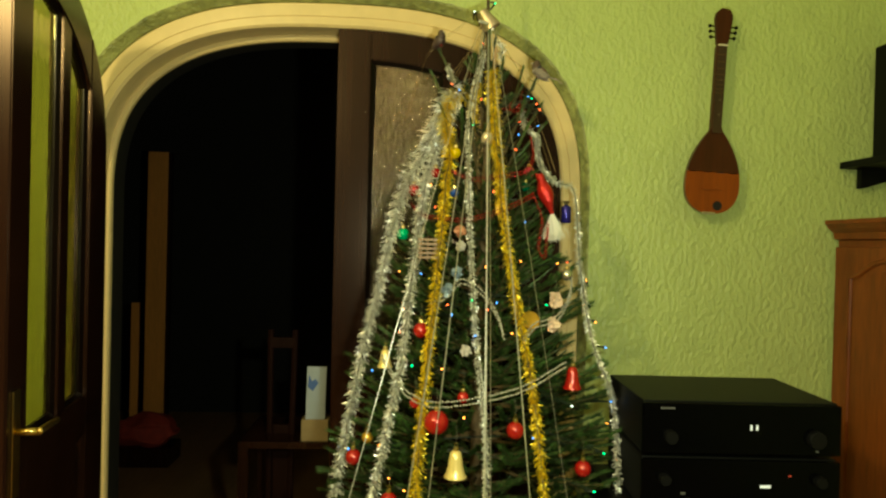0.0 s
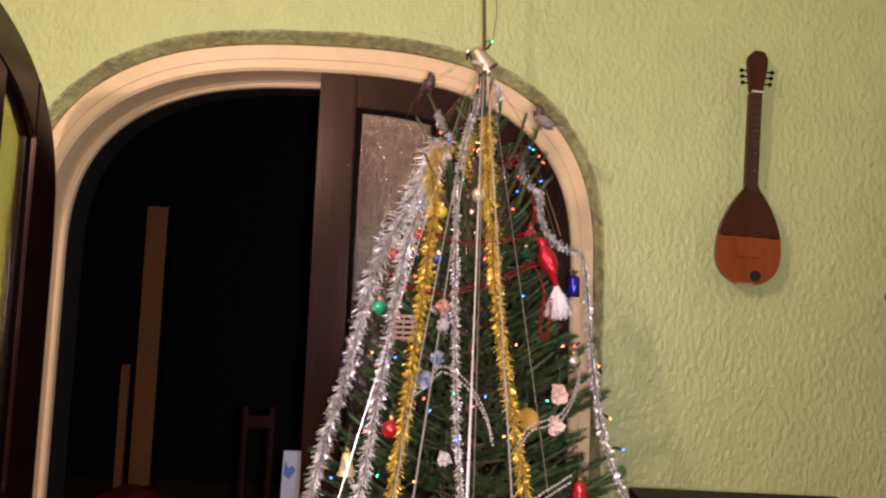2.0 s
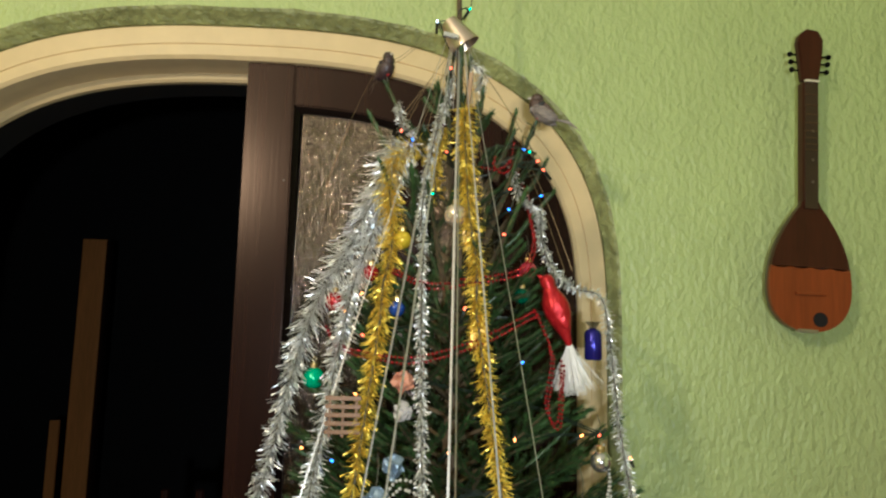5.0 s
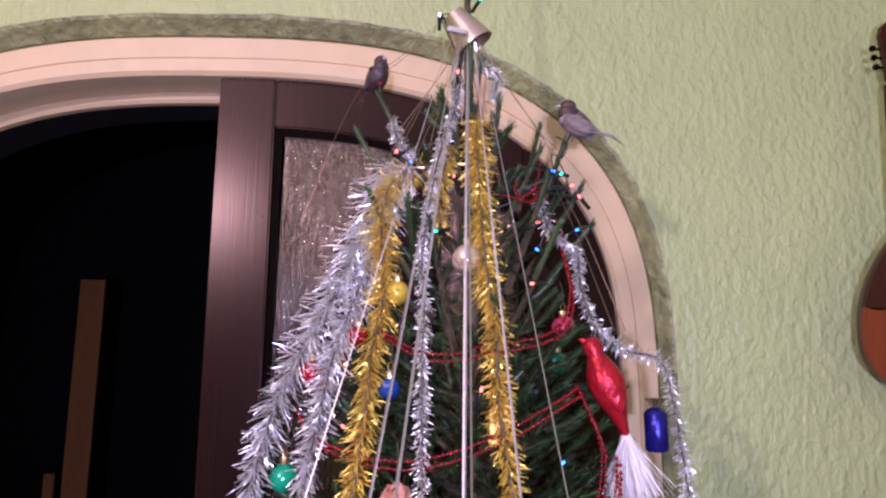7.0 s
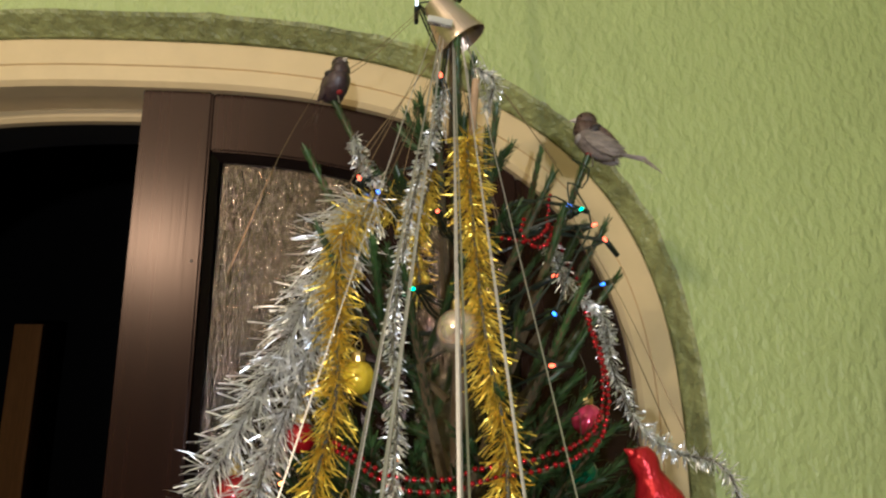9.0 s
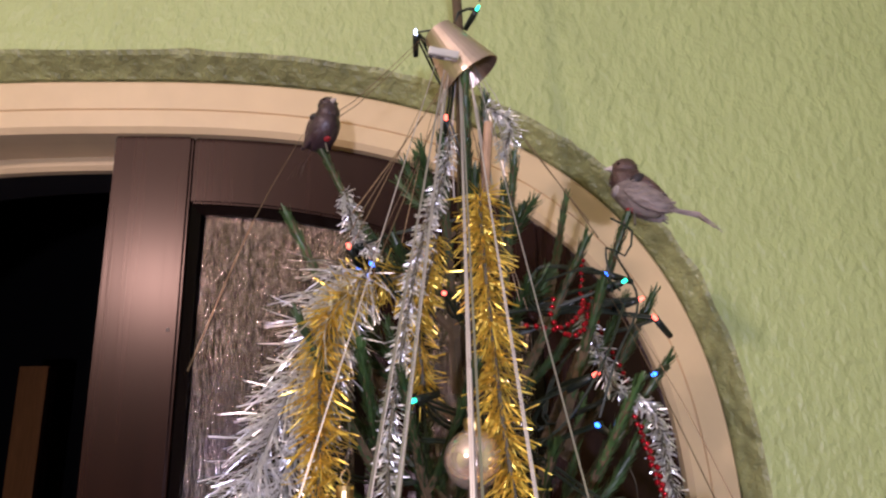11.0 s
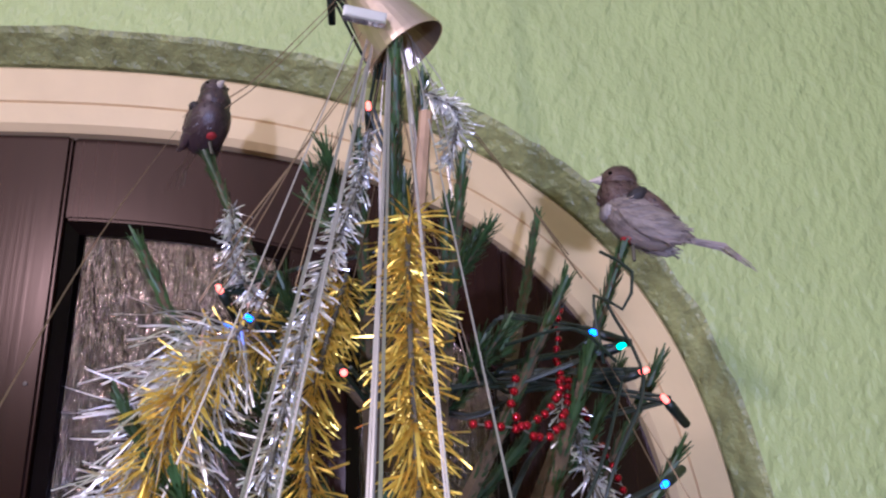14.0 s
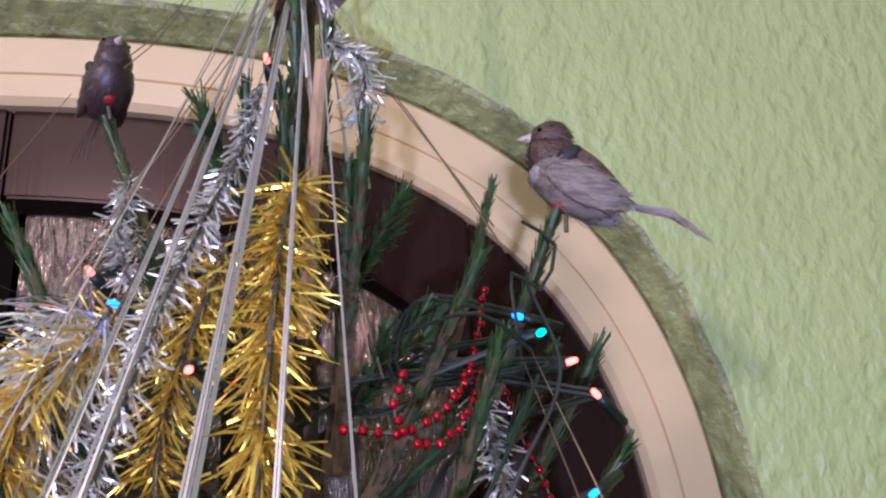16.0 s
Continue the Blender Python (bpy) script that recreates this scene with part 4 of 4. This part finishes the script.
for p, r, m, lab, rid in (
        ((0.086, 2.085, 1.738), 0.0175, M_PEARL, "pearly pink and gold glass ball", 0), ((0.008, 2.112, 1.703), 0.0138, M_YEL, "ribbed yellow ball among gold tinsel", 10),
        ((0.210, 2.175, 1.667), 0.0145, M_PINK, "plain pink ball on the bead string", 0), ((-0.121, 2.150, 1.493), 0.0165, M_GREEN, "small bright green ball", 0),
        ((0.004, 2.062, 1.598), 0.0115, M_BLUE, "blue glass ball with facets", 8), ((-0.040, 2.150, 1.655), 0.013, M_BALLRED, "dark red ball behind silver tinsel", 0),
        ((-0.073, 1.95, 1.27), 0.018, M_BALLRED, "shiny red ball on a branch", 0), ((-0.037, 1.85, 1.085), 0.027, M_BALLRED, "large shiny red ball near the bell", 0), ((0.131, 1.826, 1.076), 0.019, M_BALLRED, "shiny red ball on a branch", 0),
        ((0.282, 1.835, 0.992), 0.018, M_BALLRED, "shiny red ball on a branch", 0), ((-0.219, 1.92, 0.986), 0.018, M_BALLRED, "shiny red ball on a branch", 0), ((-0.083, 1.89, 1.117), 0.013, M_BALLRED, "small red ball by the beads", 0),
        ((0.021, 1.865, 1.136), 0.013, M_BALLRED, "small red ball by the beads", 0), ((-0.135, 1.825, 0.925), 0.018, M_BALLRED, "shiny red ball on a branch", 0), ((-0.188, 1.915, 1.032), 0.013, M_GOLDBALL, "small gold ball on a branch", 0),
        ((0.279, 2.01, 1.402), 0.014, gloss("silver_lacquer", (0.6, 0.58, 0.55), 0.15, 0.9), "small silver mirror glass ball", 0), ((-0.095, 2.165, 1.61), 0.016, M_BALLRED, "shiny red ball behind silver tinsel", 0),
        ((0.196, 2.15, 1.625), 0.013, gloss("dark_green_lacquer", (0.0, 0.12, 0.06)), "dark green glass ball", 0)):
    ball(p, r, m, lab, rid)

drum = thing("drum_ornament", (0.180, 1.965, 1.290), "round gold drum ornament with a shiny rim", "ornament")
part("drum_body", lathe([(0, -0.019), (0.020, -0.019), (0.0225, -0.017), (0.0215, -0.013), (0.0215, 0.013), (0.0225, 0.017), (0.020, 0.019), (0, 0.017)], 28, pose(0, 0, 0, 60, 15)), M_GOLDBALL, drum, smooth=False)
hanger(drum, 0.021)


def bell(place, h, material, label):
    root = thing("bell_ornament", place, label, "bell", "bells on the tree")
    part("bell_cup", lathe([(0, h), (0.10 * h, h * 0.99), (0.20 * h, h * 0.92), (0.25 * h, h * 0.7), (0.29 * h, h * 0.4), (0.36 * h, h * 0.14), (0.43 * h, 0.02 * h), (0.43 * h, 0), (0.39 * h, 0.01 * h), (0.26 * h, 0.4 * h), (0.2 * h, 0.85 * h), (0, 0.9 * h)], 26), material, root, smooth=True)
    bm = lathe([(0, -0.1 * h), (0.07 * h, -0.05 * h), (0.07 * h, 0.02 * h), (0.012 * h, 0.07 * h), (0.012 * h, 0.8 * h)], 12)
    part("clapper", bm, M_CAP, root, smooth=True)
    hanger(root, h)


bell((0.003, 1.80, 0.985), 0.056, M_CREAM, "cream gold bell hanging in front of the branches")
bell((-0.154, 1.97, 1.18), 0.042, M_CREAM, "small cream gold bell ornament")
bell((0.272, 1.905, 1.150), 0.050, M_BALLRED, "glossy red bell on a branch")


def wrapper(place, tall, material, label):
    """A sweet in crumpled paper on a thread."""
    root = thing("wrapped_sweet", place, label, "sweet", "sweets on the tree")
    bm = bmesh.new()
    bmesh.ops.create_icosphere(bm, subdivisions=3, radius=0.5)
    for v in bm.verts:
        v.co = Vector((v.co.x * tall * 0.42, v.co.y * tall * 0.32, v.co.z * tall * 0.5)) + tall * 0.24 * noise.noise_vector(v.co * 3.3 + Vector(place) * 40)
    part("sweet_body", bm, material, root)
    part("thread", tube([(0, 0, tall * 0.3), (0.002, 0.004, tall * 0.75), (0, 0.014, tall * 1.0)], 0.0005, 4), M_CORD, root)


M_WRAP = mat("white_sweet_paper", (0.48, 0.44, 0.42), 0.35, vary=0.35, scale=80, bump=0.002, bump_scale=200)
M_WRAPB = mat("grey_blue_sweet_foil", (0.20, 0.26, 0.33), 0.3, metal=0.4, vary=0.25, scale=80, bump=0.002, bump_scale=200)
M_WRAPO = mat("peach_sweet_paper", (0.50, 0.22, 0.14), 0.4, vary=0.2, scale=80, bump=0.002, bump_scale=200)
M_WRAPW = mat("peach_white_sweet_paper", (0.62, 0.45, 0.36), 0.35, vary=0.3, scale=90, bump=0.003, bump_scale=160)
wrapper((0.240, 1.955, 1.345), 0.058, M_WRAPW, "sweet in crumpled peach white paper")
wrapper((0.230, 1.930, 1.292), 0.055, M_WRAPW, "sweet in crumpled peach white paper")
wrapper((0.008, 1.955, 1.405), 0.05, M_WRAPB, "sweet in grey blue foil")
wrapper((-0.012, 1.95, 1.365), 0.052, M_WRAPB, "sweet in grey blue foil")
wrapper((0.015, 1.995, 1.500), 0.050, M_WRAPO, "sweet in peach coloured paper")
wrapper((0.028, 1.885, 1.235), 0.045, M_WRAP, "sweet in crumpled white paper")
wrapper((0.018, 1.98, 1.465), 0.042, M_WRAP, "sweet in crumpled white paper")

# blue foil cylinder with a gathered gold top
roll = thing("foil_roll", (0.294, 2.098, 1.553), "dark blue foil roll with a gathered olive top", "ornament")
roll.scale = (0.82, 0.82, 0.76)
bm = lathe([(0, -0.030), (0.013, -0.030), (0.0155, -0.027), (0.0155, 0.022), (0.012, 0.027), (0.005, 0.032)], 22)
for v in bm.verts:
    v.co.xy *= 1 + 0.04 * math.sin(5 * math.atan2(v.co.y, v.co.x) + 90 * v.co.z)
part("roll_body", bm, mat("blue_foil", (0.022, 0.018, 0.22), 0.22, metal=0.6, vary=0.3, scale=50, bump=0.001, bump_scale=120), roll, smooth=True)
bm = lathe([(0.004, 0.030), (0.008, 0.038), (0.012, 0.044)], 18)
for v in bm.verts:
    v.co.xy *= 1 + 0.25 * math.sin(6 * math.atan2(v.co.y, v.co.x))
part("gathered_top", bm, mat("olive_raffia", (0.10, 0.08, 0.03), 0.6, vary=0.4), roll)

lantern = thing("lantern_ornament", (0.116, 2.03, 1.545), "small gold lantern ornament with a pitched roof", "ornament")
part("lantern_body", box((-0.012, -0.010, 0), (0.012, 0.010, 0.028), 0.0015), M_GOLDBALL, lantern)
part("lantern_roof", lathe([(0.019, 0.027), (0.017, 0.031), (0.006, 0.041), (0, 0.043)], 4, pose(0, 0, 0, 0, 0, 45)), M_GOLDBALL, lantern)
part("lantern_door", box((-0.004, -0.0118, 0.003), (0.004, -0.0098, 0.016), 0.0006), M_BALLRED, lantern)

sled = thing("sled_ornament", (-0.060, 2.0, 1.430), "tiny slatted wooden sled ornament", "ornament")
sled.scale = (0.85, 0.85, 0.85)
M_PINE = mat("pale_pine", (0.17, 0.075, 0.015), 0.45, vary=0.2, scale=60)
for x in (-0.02, 0.0, 0.02):
    part("runner", box((x - 0.002, -0.002, 0), (x + 0.002, 0.003, 0.062), 0.0006), M_PINE, sled)
for k in range(5):
    part("slat", box((-0.027, -0.0055, 0.005 + 0.0125 * k), (0.027, -0.0021, 0.0115 + 0.0125 * k), 0.0006), M_PINE, sled)

# ---- birds ----
M_PLUME = mat("grey_brown_feathers", (0.095, 0.056, 0.044), 0.45, vary=0.5, scale=160, bump=0.001, bump_scale=400, stretch=(0.4, 1.5, 1.5))
M_WING = mat("pale_grey_feathers", (0.25, 0.205, 0.18), 0.5, vary=0.55, scale=160, bump=0.001, bump_scale=400, stretch=(0.4, 1.5, 1.5))
M_COAT = mat("dark_plum_feathers", (0.050, 0.030, 0.032), 0.33, vary=0.5, scale=140, bump=0.0006, bump_scale=300, stretch=(0.4, 1.5, 1.5))
M_BREAST = mat("pale_breast_feathers", (0.36, 0.32, 0.31), 0.6, vary=0.6, scale=220, stretch=(1.5, 1.5, 0.5))
M_DARKPLUME = mat("dark_feathers", (0.025, 0.02, 0.022), 0.6, vary=0.3)
M_REDPLUME = mat("red_belly_feathers", (0.32, 0.02, 0.02), 0.7, vary=0.2)
M_REDBIRD = mat("red_satin_lacquer", (0.44, 0.014, 0.02), 0.30, metal=0.5, vary=0.3, scale=70, bump=0.0035, bump_scale=120, stretch=(1, 1, 0.45))


def egg(c, rad, m=None, sub=3, wob=0.0):
    bm = bmesh.new()
    bmesh.ops.create_icosphere(bm, subdivisions=sub, radius=1)
    for v in bm.verts:
        v.co = Vector((v.co.x * rad[0], v.co.y * rad[1], v.co.z * rad[2])) + wob * noise.noise_vector(v.co * 3)
    bm.transform(Matrix.Translation(c) @ (m or Matrix()))
    return bm


def plume(bm_from, n, length, width, back, seed):
    """Small overlapping feathers lying backwards over an egg shape."""
    g = random.Random(seed)
    bm_from.faces.ensure_lookup_table()
    verts, faces = [], []
    fs = bm_from.faces[:]
    for _ in range(n):
        f = g.choice(fs)
        p, nn = f.calc_center_median(), f.normal
        d = (Vector(back) - nn * nn.dot(Vector(back)) + nn * 0.06 + Vector((g.uniform(-.2, .2), g.uniform(-.2, .2), g.uniform(-.2, .2)))).normalized()
        blade(verts, faces, p, d, d.cross(nn).normalized(), length * g.uniform(0.6, 1.2), width)
    return verts, faces


def bird(place, turn, pitch, label, seed, coat, size, shag):
    root = thing("bird_ornament", place, label, "bird ornament", "birds on the tree twigs")
    root.rotation_euler = Euler((0, radians(pitch), radians(turn)))
    root.scale = (size, size, size)
    body = egg((0, 0, 0), (0.0255, 0.0165, 0.0155), pose(0, 0, 0, 0, -30), 3, 0.0006)
    bm = body.copy()
    bmesh.ops.recalc_face_normals(bm, faces=bm.faces)
    v, f = plume(bm, 620, 0.007 * shag, 0.0016, (-1, 0, -0.45), seed)
    bm.free()
    b = part("body", body, coat, root, smooth=True)
    link("feathers", v, f, coat, b)
    neck = egg((0.0125, 0, 0.0150), (0.0130, 0.0125, 0.0125), pose(0, 0, 0, 0, -50), 3)
    bmesh.ops.recalc_face_normals(neck, faces=neck.faces)
    v, f = plume(neck, 260, 0.006 * shag, 0.0015, (-0.6, 0, -1), seed + 5)
    n = part("neck", neck, M_PLUME if shag > 0.6 else coat, root, "brown grey feathered neck", True)
    link("feathers", v, f, M_PLUME, n)
    head = egg((0.0120, 0, 0.0255), (0.0112, 0.0104, 0.0098), None, 3)
    bm = head.copy()
    bmesh.ops.recalc_face_normals(bm, faces=bm.faces)
    v, f = plume(bm, 240, 0.005 * shag, 0.0014, (-1, 0, -0.5), seed + 1)
    bm.free()
    h = part("head", head, M_PLUME if shag > 0.6 else coat, root, "brown grey feathered head", True)
    link("feathers", v, f, M_PLUME, h)
    part("beak", lathe([(0.0036, 0), (0.0028, 0.003), (0.0014, 0.007), (0, 0.0098)], 10, pose(0.0205, 0, 0.0262, 0, 94)), mat("pale_beak", (0.50, 0.44, 0.38), 0.4), root, "pale pointed beak")
    for sgn in (-1, 1):
        part("eye", egg((0.0182, sgn * 0.0083, 0.0277), (0.0012, 0.0012, 0.0012), None, 2), M_BLACKGLOSS, root, "black bead eye", True)
        part("shoulder_patch", egg((0.0035, sgn * 0.0125, 0.0125), (0.0072, 0.0034, 0.0040), pose(0, 0, 0, 0, 35), 3, 0.0008), M_DARKPLUME, root, "black shoulder patch", True)
        w = egg((-0.003, sgn * 0.0132 if shag > 0.6 else sgn * 0.0115, -0.004), (0.0215, 0.0040, 0.0095 if shag > 0.6 else 0.0065), pose(0, 0, 0, 0, -30, -sgn * 6), 3)
        bmesh.ops.recalc_face_normals(w, faces=w.faces)
        v, f = plume(w, 150, 0.010 * shag, 0.0020, (-1, 0, -0.30), seed + 3 + sgn)
        wing = part("wing", w, coat, root, "folded feathered wing", True)
        link("wing_feathers", v, f, coat, wing)
        v, f = [], []
        for q in range(6):
            blade(v, f, Vector((-0.006, sgn * (0.0150 - 0.001 * q), 0.0085 - 0.0014 * q)), Vector((-1, -sgn * 0.36, -0.74 + 0.05 * q)).normalized(), Vector((0, 0.25, 1)).normalized(), 0.024 * shag, 0.0024)
        link("wing_tip", v, f, M_DARKPLUME, wing, "dark wing tip feathers")
    v, f = [], []
    for q in range(5):
        d = Vector((-1, (q - 2) * 0.03, -0.20 + 0.04 * (q % 3))).normalized()
        p = Vector((-0.020, (q - 2) * 0.0010, -0.0100))
        m1 = p + d * 0.030
        k = len(v)
        sd = Vector((0, 0.6, 0.8)) * 0.0009
        e = m1 + (d + Vector((0, 0.05 * (q - 2), -0.35 - 0.14 * q))).normalized() * (0.026 - 0.003 * q)
        v += [p - sd, p + sd, m1 + sd, m1 - sd, e + sd * 0.3, e - sd * 0.3]
        f += [(k, k + 1, k + 2, k + 3), (k + 3, k + 2, k + 4, k + 5)]
    link("tail", v, f, M_WING, root, "thin pale tail feathers")
    part("belly", egg((0.006, 0, -0.0122), (0.0058, 0.0062 * shag ** 0.4, 0.0026), None, 3, 0.0005), M_REDPLUME, root, "red belly patch", True)
    back = egg((-0.0080, 0, 0.0068), (0.0235, 0.0150, 0.0072), pose(0, 0, 0, 0, -43), 3)
    bmesh.ops.recalc_face_normals(back, faces=back.faces)
    v, f = plume(back, 160, 0.008, 0.0016, (-1, 0, -0.8), seed + 9)
    mantle = part("mantle", back, M_PLUME, root, "dark brown feathered back", True)
    link("feathers", v, f, M_PLUME, mantle)
    part("clip_wire", tube([(0.004, 0, -0.016), (0.004, 0.002, -0.026)], 0.0012, 6), M_CORD, root)
    if shag < 0.6:
        return root
    breast = egg((0.0185, 0, 0.0045), (0.0052, 0.0105, 0.0060), pose(0, 0, 0, 0, -20), 3, 0.0008)
    part("breast", breast, M_BREAST, root, "pale streaked breast", True)
    return root


bird((0.233, 2.176, 1.931), 172, -4, "grey feathered toy bird perched on a fir twig", 31, M_WING, 0.92, 1.0)
bird((-0.034, 2.262, 2.028), -52, -8, "brown grey toy bird with red belly on a twig", 57, M_COAT, 0.88, 0.4)

red = thing("red_bird_ornament", (0.231, 2.066, 1.608), "red satin bird ornament with a white feather tail", "bird ornament")
red.scale = (1.0, 1.0, 0.92)
bm = bmesh.new()
prof = [(0, -0.050), (0.007, -0.0485), (0.0103, -0.043), (0.0108, -0.036), (0.0094, -0.029), (0.0122, -0.022), (0.0172, -0.010), (0.0195, 0.003), (0.0182, 0.016), (0.0130, 0.032), (0.0075, 0.048), (0.0042, 0.064), (0, 0.072)]
lathe(prof, 24, pose(0, 0, 0, 0, 162, 0), bm)
part("body", bm, M_REDBIRD, red, smooth=True)
part("beak", lathe([(0.004, 0), (0.002, 0.004), (0, 0.007)], 10, pose(-0.0215, -0.003, 0.043, 0, -60)), M_REDBIRD, red)
for sgn in (-1, 1):
    part("wing", egg((0.005, sgn * 0.0138, -0.010), (0.009, 0.0036, 0.028), pose(0, 0, 0, 0, -18)), M_REDBIRD, red, smooth=True)
g = random.Random(5)
v, f = [], []
for _ in range(1300):
    p = Vector((0.020 + g.uniform(-.003, .003), g.uniform(-.003, .003), -0.062 + g.uniform(-.004, .004)))
    d = Vector((0.10 + g.gauss(0, 0.20), g.gauss(0, 0.20), -1)).normalized()
    blade(v, f, p, d, d.orthogonal().normalized() if g.random() < .5 else d.cross(Vector((0, 1, 0.2))).normalized(), 0.072 * g.uniform(0.3, 1.05), 0.0012)
link("feather_tail", v, f, mat("white_down", (0.80, 0.77, 0.74), 0.8, vary=0.05), red, "fluffy white feather tail")

# ---- foil cap at the top and the fairy lights ----
cap = thing("tree_top_cap", (0.090, 2.200, 2.073), "champagne foil cone pushed over the tree tip", "ornament")
cap.rotation_euler = Euler((radians(14), radians(-32), radians(-20)))
M_FOIL = mat("champagne_foil", (0.62, 0.50, 0.40), 0.28, metal=0.9, vary=0.1, scale=30, bump=0.0006, bump_scale=60)
part("cone", lathe([(0.0135, 0.026), (0.0140, 0.027), (0.0270, -0.022), (0.0275, -0.025), (0.0265, -0.025), (0.0132, 0.026)], 36), M_FOIL, cap, smooth=False)
inv = (Matrix.Translation(cap.location) @ cap.rotation_euler.to_matrix().to_4x4()).inverted()
part("crimped_lip", box((-0.013, -0.003, -0.004), (0.013, 0.003, 0.004), 0.0015, inv @ pose(0.078, 2.174, 2.058, 0, 8, 6)), mat("bright_foil_lip", (0.85, 0.84, 0.82), 0.18, metal=0.8), cap, "bright crimped foil lip")

M_CABLE = mat("dark_green_cable", (0.012, 0.022, 0.014), 0.45)
M_SOCKET = mat("dark_bulb_socket", (0.010, 0.016, 0.012), 0.4)
GLOW = {"red": (1.0, 0.12, 0.05), "blue": (0.05, 0.22, 1.0), "green": (0.03, 1.0, 0.40), "white": (0.75, 0.88, 1.0), "amber": (1.0, 0.30, 0.07)}
M_BULB = {k: mat(k + "_bulb_glass", c, 0.15, emit=c, emit_strength=s) for (k, c), s in zip(GLOW.items(), (4.0, 4.0, 2.4, 3.6, 5.0))}
LIGHTS = (((0.080, 2.195, 2.008), "red"), ((0.000, 2.195, 1.896), "red"), ((0.208, 2.158, 1.858), "green"), ((0.222, 2.17, 1.846), "red"), ((0.170, 2.12, 1.787), "red"), ((0.052, 2.10, 1.773), "green"),
          ((0.072, 2.125, 1.845), "red"), ((0.232, 2.175, 1.791), "blue"), ((-0.041, 2.18, 1.731), "white"), ((0.171, 2.12, 1.755), "blue"), ((0.159, 2.08, 1.711), "red"), ((0.096, 2.02, 1.597), "red"), ((-0.042, 2.055, 1.559), "red"),
          ((0.287, 2.04, 1.432), "red"), ((0.077, 1.91, 1.324), "red"), ((-0.115, 1.99, 1.314), "red"), ((-0.12, 1.965, 1.262), "red"), ((-0.015, 1.935, 1.33), "red"), ((0.235, 2.17, 1.831), "red"), ((0.375, 1.95, 1.110), "blue"),
          ((0.265, 1.87, 1.118), "white"), ((0.333, 1.86, 1.018), "green"), ((-0.185, 1.98, 1.17), "blue"), ((0.217, 1.94, 1.334), "green"), ((0.041, 1.92, 1.343), "green"), ((-0.091, 1.912, 1.197), "green"), ((0.205, 2.18, 1.868), "blue"),
          ((0.299, 1.812, 0.951), "green"), ((0.047, 1.89, 1.266), "blue"), ((0.02, 2.18, 1.878), "blue"), ((0.055, 2.20, 2.093), "white"), ((0.11, 2.2, 2.118), "green"), ((-0.23, 1.93, 1.0), "blue"), ((0.17, 1.83, 1.06), "blue"), ((0.25, 2.1, 1.60), "blue"))
lights = thing("fairy_lights", (AX, AY, 1.6), "dark green string of small coloured fairy lights", "fairy lights")
LO = Vector((AX, AY, 1.6))
order = sorted(LIGHTS, key=lambda q: -q[0][2])
g = random.Random(12)
EXTRA = []
while len(EXTRA) < 26:
    z, a = g.uniform(0.93, 1.66), g.uniform(math.pi * 1.08, math.pi * 1.92)
    q = radius(z) * g.uniform(0.9, 1.0)
    EXTRA.append(((AX + q * math.cos(a), AY + q * math.sin(a), z), g.choice(("amber", "amber", "amber", "blue"))))
LIGHTS = LIGHTS + tuple(EXTRA)
for (p, c) in LIGHTS:
    p = Vector(p) - LO
    d = Vector((g.uniform(-1, 1), g.uniform(-0.9, -0.1), g.uniform(-0.3, 0.9))).normalized()
    rot = d.to_track_quat("Z", "Y").to_matrix().to_4x4()
    part("socket", lathe([(0, -0.020), (0.0024, -0.020), (0.0028, -0.004), (0.0024, 0.0), (0, 0)], 10, Matrix.Translation(p) @ rot), M_SOCKET, lights, smooth=True)
    part("bulb", lathe([(0.0014, 0), (0.0016, 0.002), (0.0013, 0.0045), (0, 0.0055)], 10, Matrix.Translation(p) @ rot), M_BULB[c], lights, c + " lit bulb", True)
for (a, _), (b, _) in zip(order, order[1:]):
    a, b = Vector(a) - LO, Vector(b) - LO
    inward = Vector((-(a.x + b.x) * 0.25, -(a.y + b.y) * 0.2 + 0.012, g.uniform(-0.03, 0.01)))
    jit = Vector((g.uniform(-.02, .02), g.uniform(-.01, .02), g.uniform(-.02, .02)))
    for o in (Vector((0, 0, 0)), Vector((0.003, 0.002, 0.002))):
        part("cable", tube(smooth_path([a + o, a * 0.7 + b * 0.3 + inward + jit + o, a * 0.3 + b * 0.7 + inward - jit + o, b + o], 0.012), 0.0011, 5), M_CABLE, lights)
for pts in ([(0.10, 2.19, 2.30), (0.118, 2.185, 2.2), (0.112, 2.19, 2.12)], [(0.09, 2.19, 2.09), (0.075, 2.19, 2.092), (0.055, 2.198, 2.094)], [(0.205, 2.165, 1.91), (0.216, 2.15, 1.895), (0.207, 2.145, 1.875), (0.198, 2.16, 1.885), (0.2, 2.16, 1.85)],
            [(0.205, 2.16, 1.88), (0.212, 2.14, 1.84), (0.19, 2.13, 1.80), (0.175, 2.13, 1.76)], [(0.15, 2.16, 1.86), (0.18, 2.14, 1.865), (0.203, 2.15, 1.85)], [(0.205, 2.15, 1.84), (0.18, 2.12, 1.80), (0.15, 2.11, 1.76), (0.12, 2.1, 1.74)]):
    part("cable", tube([p - LO for p in smooth_path(pts, 0.008)], 0.0009, 5), M_CABLE, lights)
